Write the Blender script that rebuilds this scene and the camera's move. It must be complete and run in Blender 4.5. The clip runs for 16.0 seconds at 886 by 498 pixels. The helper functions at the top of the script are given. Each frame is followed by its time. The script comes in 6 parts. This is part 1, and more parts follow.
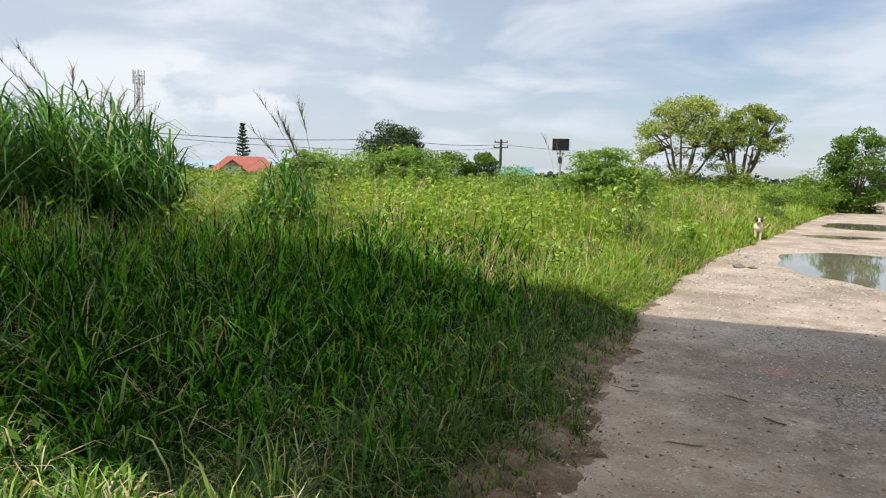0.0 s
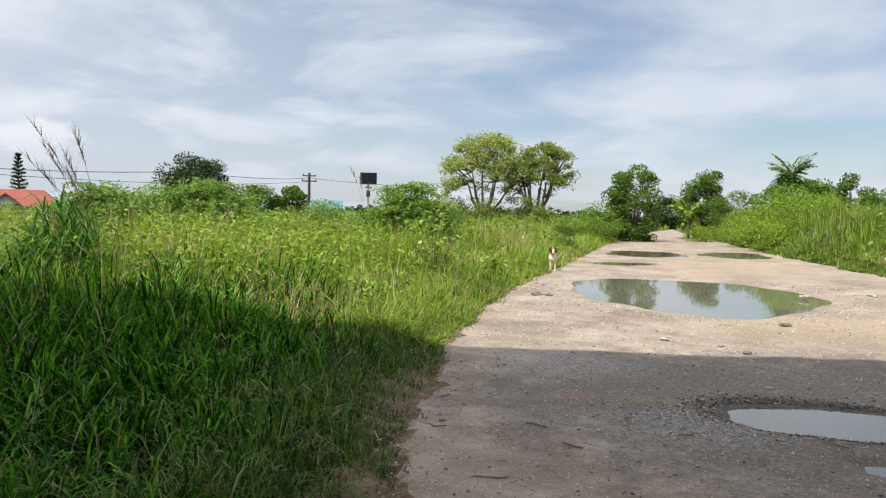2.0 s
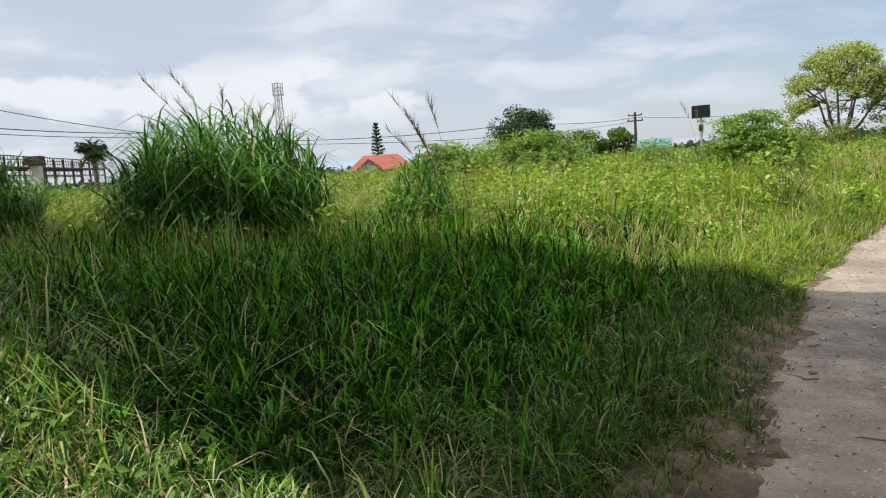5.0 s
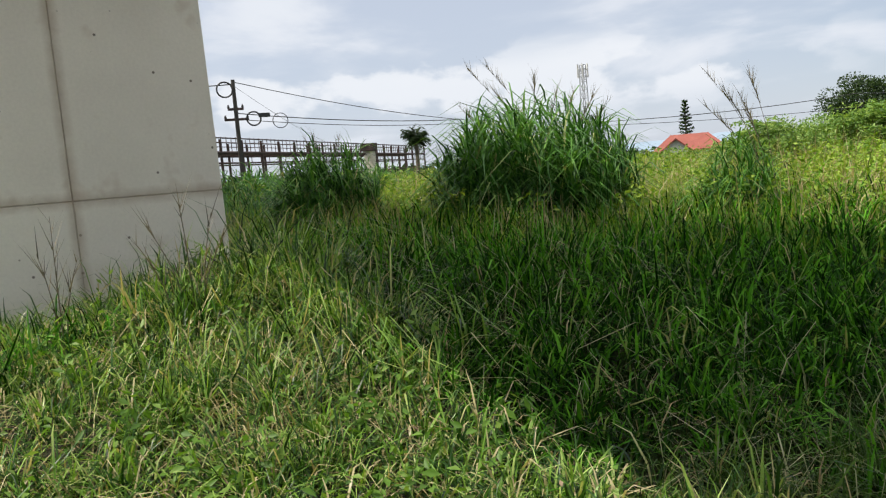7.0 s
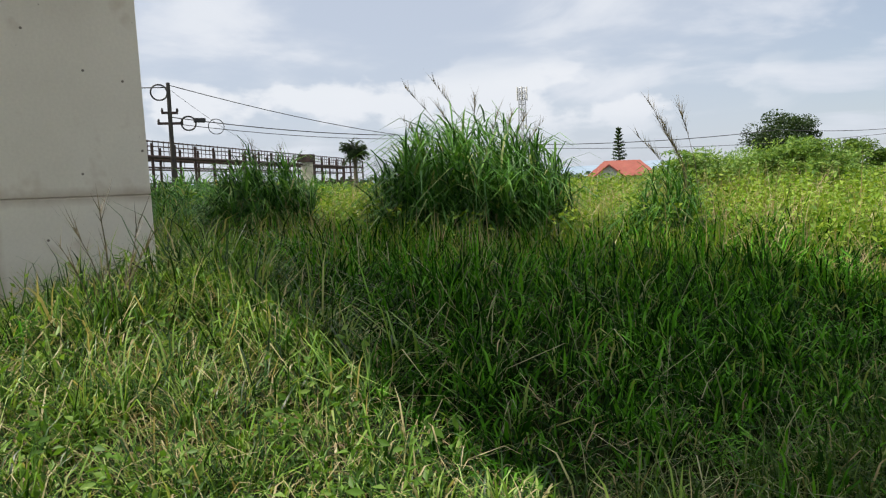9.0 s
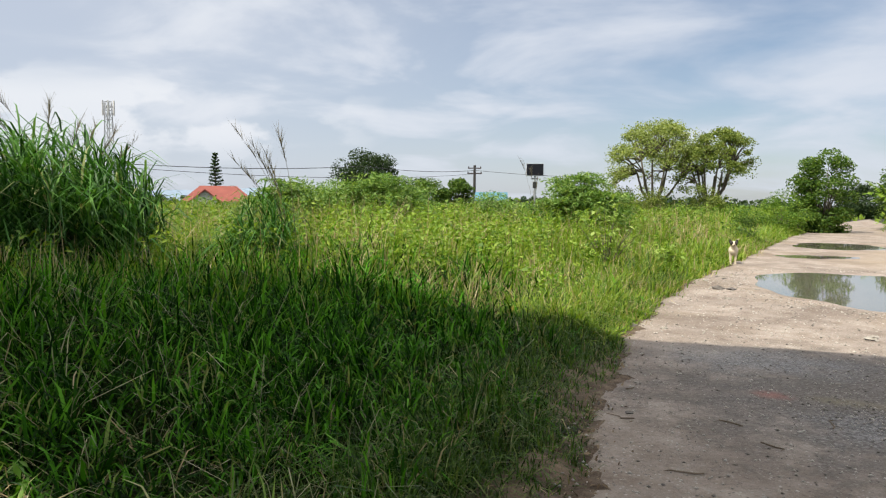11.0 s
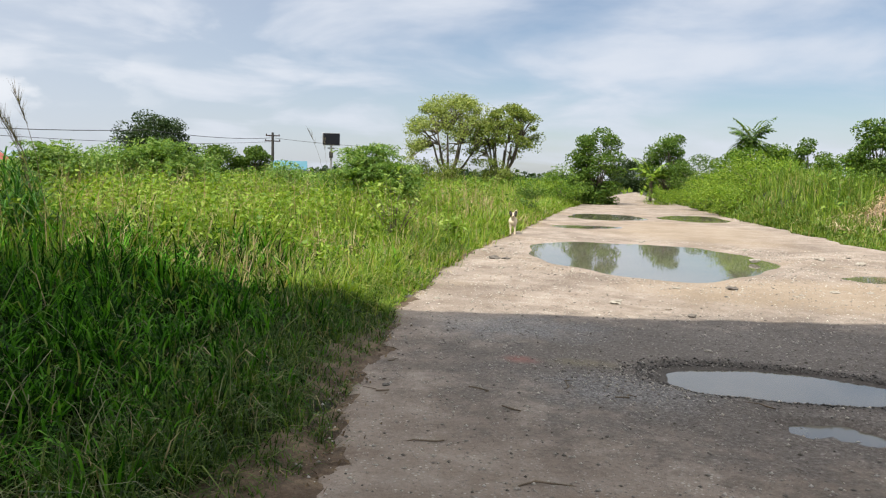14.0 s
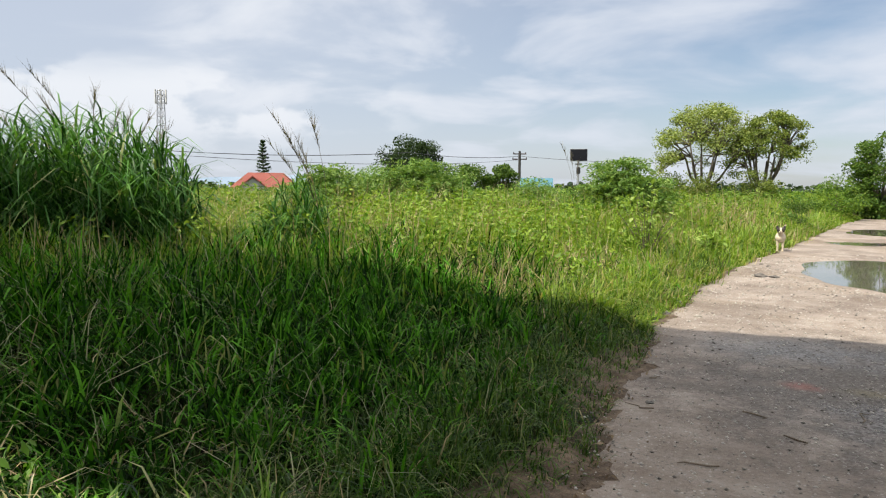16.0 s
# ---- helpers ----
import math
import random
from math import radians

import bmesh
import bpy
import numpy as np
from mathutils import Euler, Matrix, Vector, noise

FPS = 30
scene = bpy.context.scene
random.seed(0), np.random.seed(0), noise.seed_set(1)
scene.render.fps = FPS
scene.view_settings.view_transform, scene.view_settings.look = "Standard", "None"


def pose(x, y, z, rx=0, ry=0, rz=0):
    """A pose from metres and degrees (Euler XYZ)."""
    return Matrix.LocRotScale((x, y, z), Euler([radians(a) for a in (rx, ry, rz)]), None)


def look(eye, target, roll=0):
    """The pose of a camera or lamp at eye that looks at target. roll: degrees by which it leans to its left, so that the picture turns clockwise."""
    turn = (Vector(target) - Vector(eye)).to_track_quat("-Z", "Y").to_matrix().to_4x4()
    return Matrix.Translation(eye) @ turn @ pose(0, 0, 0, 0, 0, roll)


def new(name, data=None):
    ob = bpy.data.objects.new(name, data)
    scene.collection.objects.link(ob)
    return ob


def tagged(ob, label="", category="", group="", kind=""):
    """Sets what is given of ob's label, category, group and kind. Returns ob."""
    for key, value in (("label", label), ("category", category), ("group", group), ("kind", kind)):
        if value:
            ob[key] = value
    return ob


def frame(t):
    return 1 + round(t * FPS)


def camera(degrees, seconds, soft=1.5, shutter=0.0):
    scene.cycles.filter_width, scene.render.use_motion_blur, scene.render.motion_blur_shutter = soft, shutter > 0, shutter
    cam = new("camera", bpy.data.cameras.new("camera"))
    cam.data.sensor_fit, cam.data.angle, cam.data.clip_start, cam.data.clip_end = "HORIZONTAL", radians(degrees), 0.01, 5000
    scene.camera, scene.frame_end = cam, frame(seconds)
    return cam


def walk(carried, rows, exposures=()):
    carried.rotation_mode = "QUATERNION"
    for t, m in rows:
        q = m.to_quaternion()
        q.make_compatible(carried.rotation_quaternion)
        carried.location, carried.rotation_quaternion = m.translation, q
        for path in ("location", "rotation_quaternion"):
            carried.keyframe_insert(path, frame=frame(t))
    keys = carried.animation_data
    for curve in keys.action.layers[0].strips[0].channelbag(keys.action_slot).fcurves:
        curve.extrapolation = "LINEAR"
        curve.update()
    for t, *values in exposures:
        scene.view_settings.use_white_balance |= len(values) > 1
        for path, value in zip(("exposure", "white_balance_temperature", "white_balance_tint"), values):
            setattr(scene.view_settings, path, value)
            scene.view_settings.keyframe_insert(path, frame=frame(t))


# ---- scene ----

# ---- camera: a handheld pan from one standing spot on a dirt track ----
cam = camera(62.7, 16.0, soft=1.2)
PATH = [
    (0.0, (-0.159, -0.174, 1.466), (-5.288, 8.354, 0.487), 1.49),
    (0.5, (-0.151, -0.122, 1.488), (-4.464, 8.872, 0.778), -0.43),
    (1.0, (-0.136, -0.093, 1.501), (-3.577, 9.268, 0.774), -0.46),
    (1.5, (-0.144, -0.053, 1.505), (-2.638, 9.614, 0.925), 1.44),
    (2.0, (-0.164, -0.014, 1.478), (-2.963, 9.575, 1.012), 1.08),
    (2.5, (-0.177, -0.007, 1.479), (-3.398, 9.443, 0.910), 0.30),
    (3.0, (-0.192, -0.003, 1.481), (-4.117, 9.186, 1.082), -0.36),
    (3.2, (-0.187, 0.004, 1.460), (-4.499, 9.008, 0.875), -0.70),
    (5.3, (-0.270, -0.072, 1.511), (-7.010, 7.234, 0.420), -3.80),
    (5.5, (-0.267, -0.088, 1.512), (-7.119, 7.128, 0.526), -3.49),
    (6.0, (-0.219, -0.244, 1.519), (-8.448, 5.328, 0.406), -3.29),
    (6.5, (-0.306, -0.181, 1.517), (-9.126, 4.418, 0.490), -3.51),
    (7.0, (-0.290, -0.182, 1.519), (-9.326, 3.961, 0.435), -4.61),
    (7.5, (-0.289, -0.178, 1.520), (-9.551, 3.433, 0.429), -3.35),
    (8.0, (-0.277, -0.185, 1.520), (-9.632, 3.188, 0.464), -2.83),
    (8.5, (-0.288, -0.180, 1.520), (-9.518, 3.496, 0.384), -3.28),
    (9.0, (-0.297, -0.171, 1.521), (-8.937, 4.780, 0.603), -2.00),
    (9.5, (-0.285, -0.215, 1.483), (-6.824, 7.334, 0.976), 0.98),
    (9.7, (-0.300, -0.179, 1.482), (-6.029, 7.995, 0.882), -0.43),
    (10.5, (-0.285, -0.170, 1.480), (-4.425, 8.914, 0.887), 0.10),
    (11.8, (-0.257, -0.149, 1.479), (-7.162, 7.054, 0.821), -0.20),
    (12.0, (-0.229, -0.123, 1.486), (-7.388, 6.830, 0.852), -0.74),
    (12.5, (-0.143, -0.041, 1.480), (-7.296, 6.918, 0.845), 0.47),
    (13.0, (-0.070, -0.015, 1.477), (-6.375, 7.688, 0.517), -1.29),
    (13.5, (0.002, -0.030, 1.477), (-3.789, 9.168, 0.463), -0.46),
    (14.0, (-0.004, 0.019, 1.516), (-2.342, 9.692, 0.533), 1.46),
    (14.5, (0.002, 0.001, 1.516), (-1.670, 9.840, 0.887), 0.02),
    (15.0, (0.033, 0.019, 1.519), (-1.397, 9.894, 0.856), -0.39),
    (15.5, (0.033, 0.014, 1.502), (-1.635, 9.816, 0.435), -0.34),
    (16.0, (-0.128, -0.022, 1.473), (-5.512, 8.366, 0.663), 0.47),
]

walk(cam, [(t, look(eye, target, roll)) for t, eye, target, roll in PATH],
     [(t, 0.3 + d) for t, d in ((0.0, 0.05), (2.5, 0.0), (8.8, 0.0), (9.4, -0.18), (9.8, -0.18), (11.6, 0.0), (16.0, 0.0))])

# ---- light ----
SUN = Vector((0.30, 0.75, -1.0)).normalized()
EXPOSURE = 0.3


def make_world():
    w = bpy.data.worlds.new("sky")
    scene.world = w
    w.use_nodes = True
    nt = w.node_tree
    nt.nodes.clear()
    N, K = nt.nodes.new, nt.links.new

    def mth(op, a, b=0.0, clamp=False):
        n = N("ShaderNodeMath")
        n.operation, n.use_clamp = op, clamp
        for i, v in enumerate((a, b)):
            if isinstance(v, (int, float)):
                n.inputs[i].default_value = v
            else:
                K(v, n.inputs[i])
        return n.outputs[0]

    def ramp(v, lo, hi):
        n = N("ShaderNodeMapRange")
        n.interpolation_type = "SMOOTHSTEP"
        n.inputs[1].default_value, n.inputs[2].default_value = lo, hi
        K(v, n.inputs[0])
        return n.outputs[0]

    def fbm(vec, scale, detail, rough, dist=0.0):
        n = N("ShaderNodeTexNoise")
        n.inputs["Scale"].default_value, n.inputs["Detail"].default_value = scale, detail
        n.inputs["Roughness"].default_value, n.inputs["Distortion"].default_value = rough, dist
        K(vec, n.inputs["Vector"])
        return n.outputs[0]

    def mix(f, a, b):
        n = N("ShaderNodeMix")
        n.data_type = "RGBA"
        K(f, n.inputs[0])
        for i, v in ((6, a), (7, b)):
            if isinstance(v, tuple):
                n.inputs[i].default_value = (*v, 1)
            else:
                K(v, n.inputs[i])
        return n.outputs[2]

    out, bg = N("ShaderNodeOutputWorld"), N("ShaderNodeBackground")
    sky = N("ShaderNodeTexSky")
    sky.sky_type, sky.sun_disc = "NISHITA", False
    sky.sun_elevation = math.asin(-SUN.z)
    sky.sun_rotation = math.atan2(-SUN.x, -SUN.y) % (2 * math.pi)
    sky.dust_density, sky.air_density, sky.ozone_density = 1.0, 1.0, 2.0
    tc = N("ShaderNodeTexCoord")
    sep = N("ShaderNodeSeparateXYZ")
    K(tc.outputs["Generated"], sep.inputs[0])
    x, y, z = sep.outputs
    # a high sheet of thin cloud, seen in perspective
    zz = mth("ADD", mth("MAXIMUM", z, 0.0), 0.17)
    comb = N("ShaderNodeCombineXYZ")
    K(mth("DIVIDE", mth("ADD", mth("MULTIPLY", x, 0.92), mth("MULTIPLY", y, 0.38)), zz), comb.inputs[0])
    K(mth("DIVIDE", mth("SUBTRACT", mth("MULTIPLY", y, 0.92), mth("MULTIPLY", x, 0.38)), zz), comb.inputs[1])
    sheet = fbm(comb.outputs[0], 1.15, 6.0, 0.52, 0.35)
    # cloudier to the west than up the road
    west = ramp(mth("SUBTRACT", mth("MULTIPLY", x, -0.85), mth("MULTIPLY", y, 0.15)), -0.35, 0.65)
    thin = ramp(mth("ADD", sheet, mth("ADD", mth("MULTIPLY", west, 0.03), mth("MULTIPLY", ramp(z, 0.25, 0.8), 0.14))), 0.26, 0.70)
    bright = ramp(sheet, 0.45, 0.70)
    # heaped clouds low in the west
    vm = N("ShaderNodeVectorMath")
    vm.operation = "MULTIPLY"
    vm.inputs[1].default_value = (1.0, 1.0, 1.9)
    K(tc.outputs["Generated"], vm.inputs[0])
    heap = fbm(vm.outputs[0], 6.0, 7.0, 0.5)
    low = mth("MULTIPLY", ramp(z, 0.03, 0.09), mth("SUBTRACT", 1.0, ramp(z, 0.12, 0.18)))
    heaps = mth("MULTIPLY", ramp(mth("ADD", heap, mth("MULTIPLY", low, 0.14)), 0.60, 0.67), mth("MULTIPLY", low, mth("SUBTRACT", 1.0, ramp(x, -0.72, -0.5))))
    dim = N("ShaderNodeVectorMath")
    dim.operation = "SCALE"
    dim.inputs["Scale"].default_value = 0.6
    K(sky.outputs[0], dim.inputs[0])
    c = mix(mth("MAXIMUM", mth("MULTIPLY", thin, 0.86), mth("MULTIPLY", west, 0.72)), dim.outputs[0], CLOUD_GREY)
    c = mix(mth("MULTIPLY", bright, mth("ADD", mth("MULTIPLY", west, 0.4), 0.3)), c, CLOUD_WHITE)
    c = mix(mth("MULTIPLY", heaps, 0.9), c, CLOUD_WHITE)
    # bright broken cloud high up, about the sun
    c = mix(mth("MULTIPLY", ramp(z, 0.34, 0.6), 0.8), c, CLOUD_HIGH)
    # haze along the horizon
    c = mix(mth("MULTIPLY", mth("SUBTRACT", 1.0, ramp(z, 0.0, 0.16)), 0.34), c, CLOUD_GREY)
    K(c, bg.inputs[0])
    bg.inputs[1].default_value = 0.15
    K(bg.outputs[0], out.inputs[0])


CLOUD_GREY, CLOUD_WHITE, CLOUD_HIGH = (3.65, 3.95, 4.55), (4.8, 4.95, 5.2), (7.6, 7.4, 7.1)
make_world()
sun = new("sun", bpy.data.lights.new("sun", "SUN"))
sun.data.energy, sun.data.angle, sun.data.color = 4.8, radians(0.6), (1.0, 0.92, 0.78)
sun.matrix_world = look((-20, -24, 40), Vector((-20, -24, 40)) + SUN)
scene.view_settings.exposure = EXPOSURE


# ---- materials ----
def base_mat(name, rough=0.8):
    m = bpy.data.materials.new(name)
    m.use_nodes = True
    nt = m.node_tree
    b = nt.nodes["Principled BSDF"]
    b.inputs["Roughness"].default_value = rough
    return m, nt, b


def noise_node(nt, scale, detail=4.0, rough=0.55, coord="Object"):
    tc = nt.nodes.new("ShaderNodeTexCoord")
    n = nt.nodes.new("ShaderNodeTexNoise")
    n.inputs["Scale"].default_value, n.inputs["Detail"].default_value, n.inputs["Roughness"].default_value = scale, detail, rough
    nt.links.new(tc.outputs[coord], n.inputs["Vector"])
    return n.outputs[0]


def ramp_node(nt, value, stops):
    r = nt.nodes.new("ShaderNodeValToRGB")
    e = r.color_ramp.elements
    while len(e) < len(stops):
        e.new(0.5)
    for el, (p, c) in zip(e, stops):
        el.position, el.color = p, (*c, 1)
    nt.links.new(value, r.inputs[0])
    return r.outputs[0]


def mix_col(nt, fac, a, b, blend="MIX"):
    n = nt.nodes.new("ShaderNodeMix")
    n.data_type, n.blend_type = "RGBA", blend
    for i, v in ((0, fac), (6, a), (7, b)):
        if isinstance(v, (int, float)):
            n.inputs[i].default_value = v
        elif isinstance(v, tuple):
            n.inputs[i].default_value = (*v, 1)
        else:
            nt.links.new(v, n.inputs[i])
    return n.outputs[2]


def bump_node(nt, b, height, strength, dist):
    n = nt.nodes.new("ShaderNodeBump")
    n.inputs["Strength"].default_value, n.inputs["Distance"].default_value = strength, dist
    nt.links.new(height, n.inputs["Height"])
    nt.links.new(n.outputs[0], b.inputs["Normal"])


def solid(name, c1, c2, scale=6.0, rough=0.7, metal=0.0, bump=0.3, dist=0.004, fine=60.0):
    """A worn plain surface: broad stains and fine grain."""
    m, nt, b = base_mat(name, rough)
    b.inputs["Metallic"].default_value = metal
    broad, grain = noise_node(nt, scale), noise_node(nt, fine, 3.0)
    c = ramp_node(nt, broad, [(0.3, c1), (0.7, c2)])
    c = mix_col(nt, 0.25, c, ramp_node(nt, grain, [(0.3, (0.3, 0.3, 0.3)), (0.7, (1, 1, 1))]), "MULTIPLY")
    nt.links.new(c, b.inputs["Base Color"])
    bump_node(nt, b, grain, bump, dist)
    return m


def foliage(name, stops, patch=0.25, patch_scale=0.35, clear=0.35, rough=0.5, patch_dark=(0.55, 0.6, 0.4), gloss=0.35):
    """Leaves and blades: each takes its own shade, whole patches differ, and light passes through."""
    m, nt, b = base_mat(name, rough)
    geo = nt.nodes.new("ShaderNodeNewGeometry")
    c = ramp_node(nt, geo.outputs["Random Per Island"], stops)
    big = noise_node(nt, patch_scale, 3.0)
    tint = ramp_node(nt, big, [(0.35, patch_dark), (0.65, (1.0, 1.0, 1.0))])
    c = mix_col(nt, patch, c, tint, "MULTIPLY")
    nt.links.new(c, b.inputs["Base Color"])
    b.inputs["Specular IOR Level"].default_value = gloss
    tr = nt.nodes.new("ShaderNodeBsdfTranslucent")
    c2 = mix_col(nt, 1.0, c, (1.25, 1.2, 0.5), "MULTIPLY")
    nt.links.new(c2, tr.inputs[0])
    mx = nt.nodes.new("ShaderNodeMixShader")
    mx.inputs[0].default_value = clear
    nt.links.new(b.outputs[0], mx.inputs[1])
    nt.links.new(tr.outputs[0], mx.inputs[2])
    nt.links.new(mx.outputs[0], nt.nodes["Material Output"].inputs[0])
    return m


M = {}
# greens darkened to carry the viaduct's shade; verge is the lit counterpart
M["blade"] = foliage("shade_dark_blade", [(0.0, (0.004, 0.017, 0.002)), (0.42, (0.016, 0.068, 0.005)), (0.76, (0.070, 0.25, 0.015)), (0.94, (0.15, 0.41, 0.04)), (0.996, (0.28, 0.30, 0.12))], clear=0.34, patch=0.6, patch_scale=1.1, rough=0.6, gloss=0.05)
# near-black leaf colour stands for the shade low between the blades
M["under_shade"] = foliage("gap_shade_leaf", [(0.0, (0.012, 0.020, 0.006)), (0.7, (0.024, 0.040, 0.010)), (1.0, (0.06, 0.06, 0.025))], clear=0.05, patch=0.3, rough=0.8, gloss=0.05)
M["stem"] = foliage("pale_stem", [(0.0, (0.10, 0.12, 0.05)), (0.6, (0.22, 0.25, 0.12)), (1.0, (0.40, 0.38, 0.24))], clear=0.1, gloss=0.2)
M["edge"] = foliage("trodden_blade", [(0.0, (0.022, 0.055, 0.009)), (0.5, (0.055, 0.12, 0.018)), (0.82, (0.12, 0.22, 0.035)), (0.93, (0.22, 0.27, 0.09)), (0.97, (0.33, 0.27, 0.16))], clear=0.26, patch=0.5, patch_scale=1.3, gloss=0.16)
M["verge"] = foliage("verge_blade", [(0.0, (0.006, 0.026, 0.003)), (0.38, (0.035, 0.12, 0.010)), (0.70, (0.20, 0.37, 0.05)), (0.87, (0.36, 0.47, 0.14)), (0.93, (0.50, 0.43, 0.26))], clear=0.3, patch=0.4, patch_scale=1.1, rough=0.42, gloss=0.4)
M["field"] = foliage("field_blade", [(0.0, (0.08, 0.18, 0.015)), (0.45, (0.20, 0.33, 0.03)), (0.85, (0.32, 0.44, 0.06)), (0.93, (0.42, 0.44, 0.13)), (0.97, (0.48, 0.40, 0.22))], patch=0.6, clear=0.4)
M["bank"] = foliage("bank_blade", [(0.0, (0.06, 0.14, 0.015)), (0.45, (0.14, 0.24, 0.03)), (0.85, (0.24, 0.34, 0.06)), (0.94, (0.36, 0.36, 0.13)), (0.98, (0.42, 0.35, 0.2))], patch=0.7, clear=0.35)
M["dry"] = foliage("dry_blade", [(0.0, (0.25, 0.19, 0.10)), (0.6, (0.42, 0.34, 0.19)), (1.0, (0.55, 0.48, 0.30))], clear=0.2)
M["weed"] = foliage("weed_leaf", [(0.0, (0.09, 0.19, 0.015)), (0.6, (0.22, 0.36, 0.03)), (1.0, (0.36, 0.48, 0.08))], patch=0.5)
M["verge_weed"] = foliage("small_weed_leaf", [(0.0, (0.07, 0.16, 0.02)), (0.6, (0.12, 0.25, 0.03)), (1.0, (0.22, 0.34, 0.08))], patch=0.3)
M["pale_leaf"] = foliage("pale_shrub_leaf", [(0.0, (0.16, 0.27, 0.05)), (0.6, (0.28, 0.42, 0.09)), (1.0, (0.42, 0.52, 0.16))], patch=0.2)
M["scrub"] = foliage("scrub_leaf", [(0.0, (0.06, 0.15, 0.02)), (0.6, (0.15, 0.27, 0.03)), (1.0, (0.27, 0.39, 0.06))], patch=0.5)
M["reed"] = foliage("reed_leaf", [(0.0, (0.012, 0.05, 0.009)), (0.4, (0.04, 0.14, 0.02)), (0.85, (0.11, 0.28, 0.045)), (0.96, (0.21, 0.39, 0.10)), (0.992, (0.40, 0.37, 0.20))], clear=0.3)
M["plume"] = foliage("seed_plume", [(0.0, (0.06, 0.055, 0.04)), (0.6, (0.15, 0.125, 0.09)), (1.0, (0.30, 0.26, 0.19))], clear=0.25)
M["litter"] = foliage("leaf_litter", [(0.0, (0.11, 0.075, 0.048)), (0.6, (0.21, 0.15, 0.095)), (1.0, (0.36, 0.28, 0.19))], clear=0.05, rough=0.85)
M["tree"] = foliage("tree_leaf", [(0.0, (0.04, 0.10, 0.018)), (0.6, (0.10, 0.19, 0.028)), (1.0, (0.20, 0.29, 0.055))])
M["dark_tree"] = foliage("dark_leaf", [(0.0, (0.02, 0.045, 0.018)), (0.6, (0.035, 0.07, 0.025)), (1.0, (0.07, 0.11, 0.04))])
M["rain_tree"] = foliage("yellow_green_leaf", [(0.0, (0.15, 0.21, 0.06)), (0.5, (0.28, 0.36, 0.11)), (1.0, (0.44, 0.49, 0.19))], clear=0.4)
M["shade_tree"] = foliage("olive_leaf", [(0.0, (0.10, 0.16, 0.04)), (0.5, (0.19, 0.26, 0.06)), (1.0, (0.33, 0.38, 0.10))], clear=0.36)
M["feather"] = foliage("feathery_leaf", [(0.0, (0.09, 0.19, 0.04)), (0.6, (0.19, 0.33, 0.08)), (1.0, (0.34, 0.46, 0.14))])
M["straw"] = foliage("straw", [(0.0, (0.28, 0.20, 0.13)), (0.6, (0.55, 0.44, 0.31)), (1.0, (0.62, 0.50, 0.33))], clear=0.1, rough=0.8)
M["bark"] = solid("bark", (0.10, 0.08, 0.06), (0.2, 0.17, 0.13), 3.0, 0.9, 0, 0.8, 0.02, 18)
M["steel"] = solid("rusty_steel", (0.035, 0.025, 0.025), (0.09, 0.055, 0.05), 2.0, 0.7, 0.3)
M["pole"] = solid("weathered_pole", (0.03, 0.027, 0.025), (0.06, 0.055, 0.05), 2.0, 0.8)
M["galv"] = solid("galvanised_steel", (0.35, 0.36, 0.37), (0.5, 0.51, 0.52), 5.0, 0.45, 0.6)
M["black"] = solid("black_rubber", (0.015, 0.015, 0.017), (0.03, 0.03, 0.032), 5.0, 0.5)
M["cell"] = solid("solar_cell", (0.003, 0.004, 0.007), (0.006, 0.008, 0.013), 5.0, 0.55)
M["cell"].node_tree.nodes["Principled BSDF"].inputs["Specular IOR Level"].default_value = 0.12
M["white_paint"] = solid("white_paint", (0.6, 0.6, 0.58), (0.75, 0.75, 0.73), 2.0, 0.6)
M["red_roof"] = solid("red_roof_tile", (0.24, 0.06, 0.045), (0.31, 0.085, 0.062), 1.2, 0.6, 0, 0.4, 0.02, 8)
M["blue_roof"] = solid("blue_roof_sheet", (0.06, 0.19, 0.26), (0.09, 0.25, 0.33), 1.0, 0.5)
M["dull_sheet"] = solid("dull_sheet", (0.28, 0.27, 0.26), (0.38, 0.37, 0.36), 1.0, 0.6)
M["cream"] = solid("cream_render", (0.55, 0.5, 0.42), (0.66, 0.62, 0.54), 1.0, 0.8)
# distance haze is put into the hills' blue-grey colour
M["hill"] = solid("hazy_hill", (0.22, 0.30, 0.40), (0.26, 0.34, 0.44), 0.01, 1.0)
M["fur"] = solid("cream_fur", (0.55, 0.45, 0.33), (0.75, 0.67, 0.54), 9.0, 0.9, 0, 0.6, 0.004, 120)
M["fur_black"] = solid("black_fur", (0.015, 0.013, 0.012), (0.05, 0.04, 0.035), 9.0, 0.8, 0, 0.6, 0.004, 120)
M["stone"] = solid("pale_stone", (0.25, 0.23, 0.2), (0.48, 0.45, 0.4), 14.0, 0.85, 0, 0.5, 0.004, 90)
M["dark_stone"] = solid("dark_stone", (0.09, 0.08, 0.075), (0.18, 0.165, 0.15), 14.0, 0.85, 0, 0.5, 0.004, 90)
M["glass"] = solid("dark_window", (0.02, 0.025, 0.03), (0.05, 0.055, 0.06), 2.0, 0.1)
M["twig"] = solid("dry_twig", (0.12, 0.09, 0.06), (0.24, 0.19, 0.14), 9.0, 0.9)


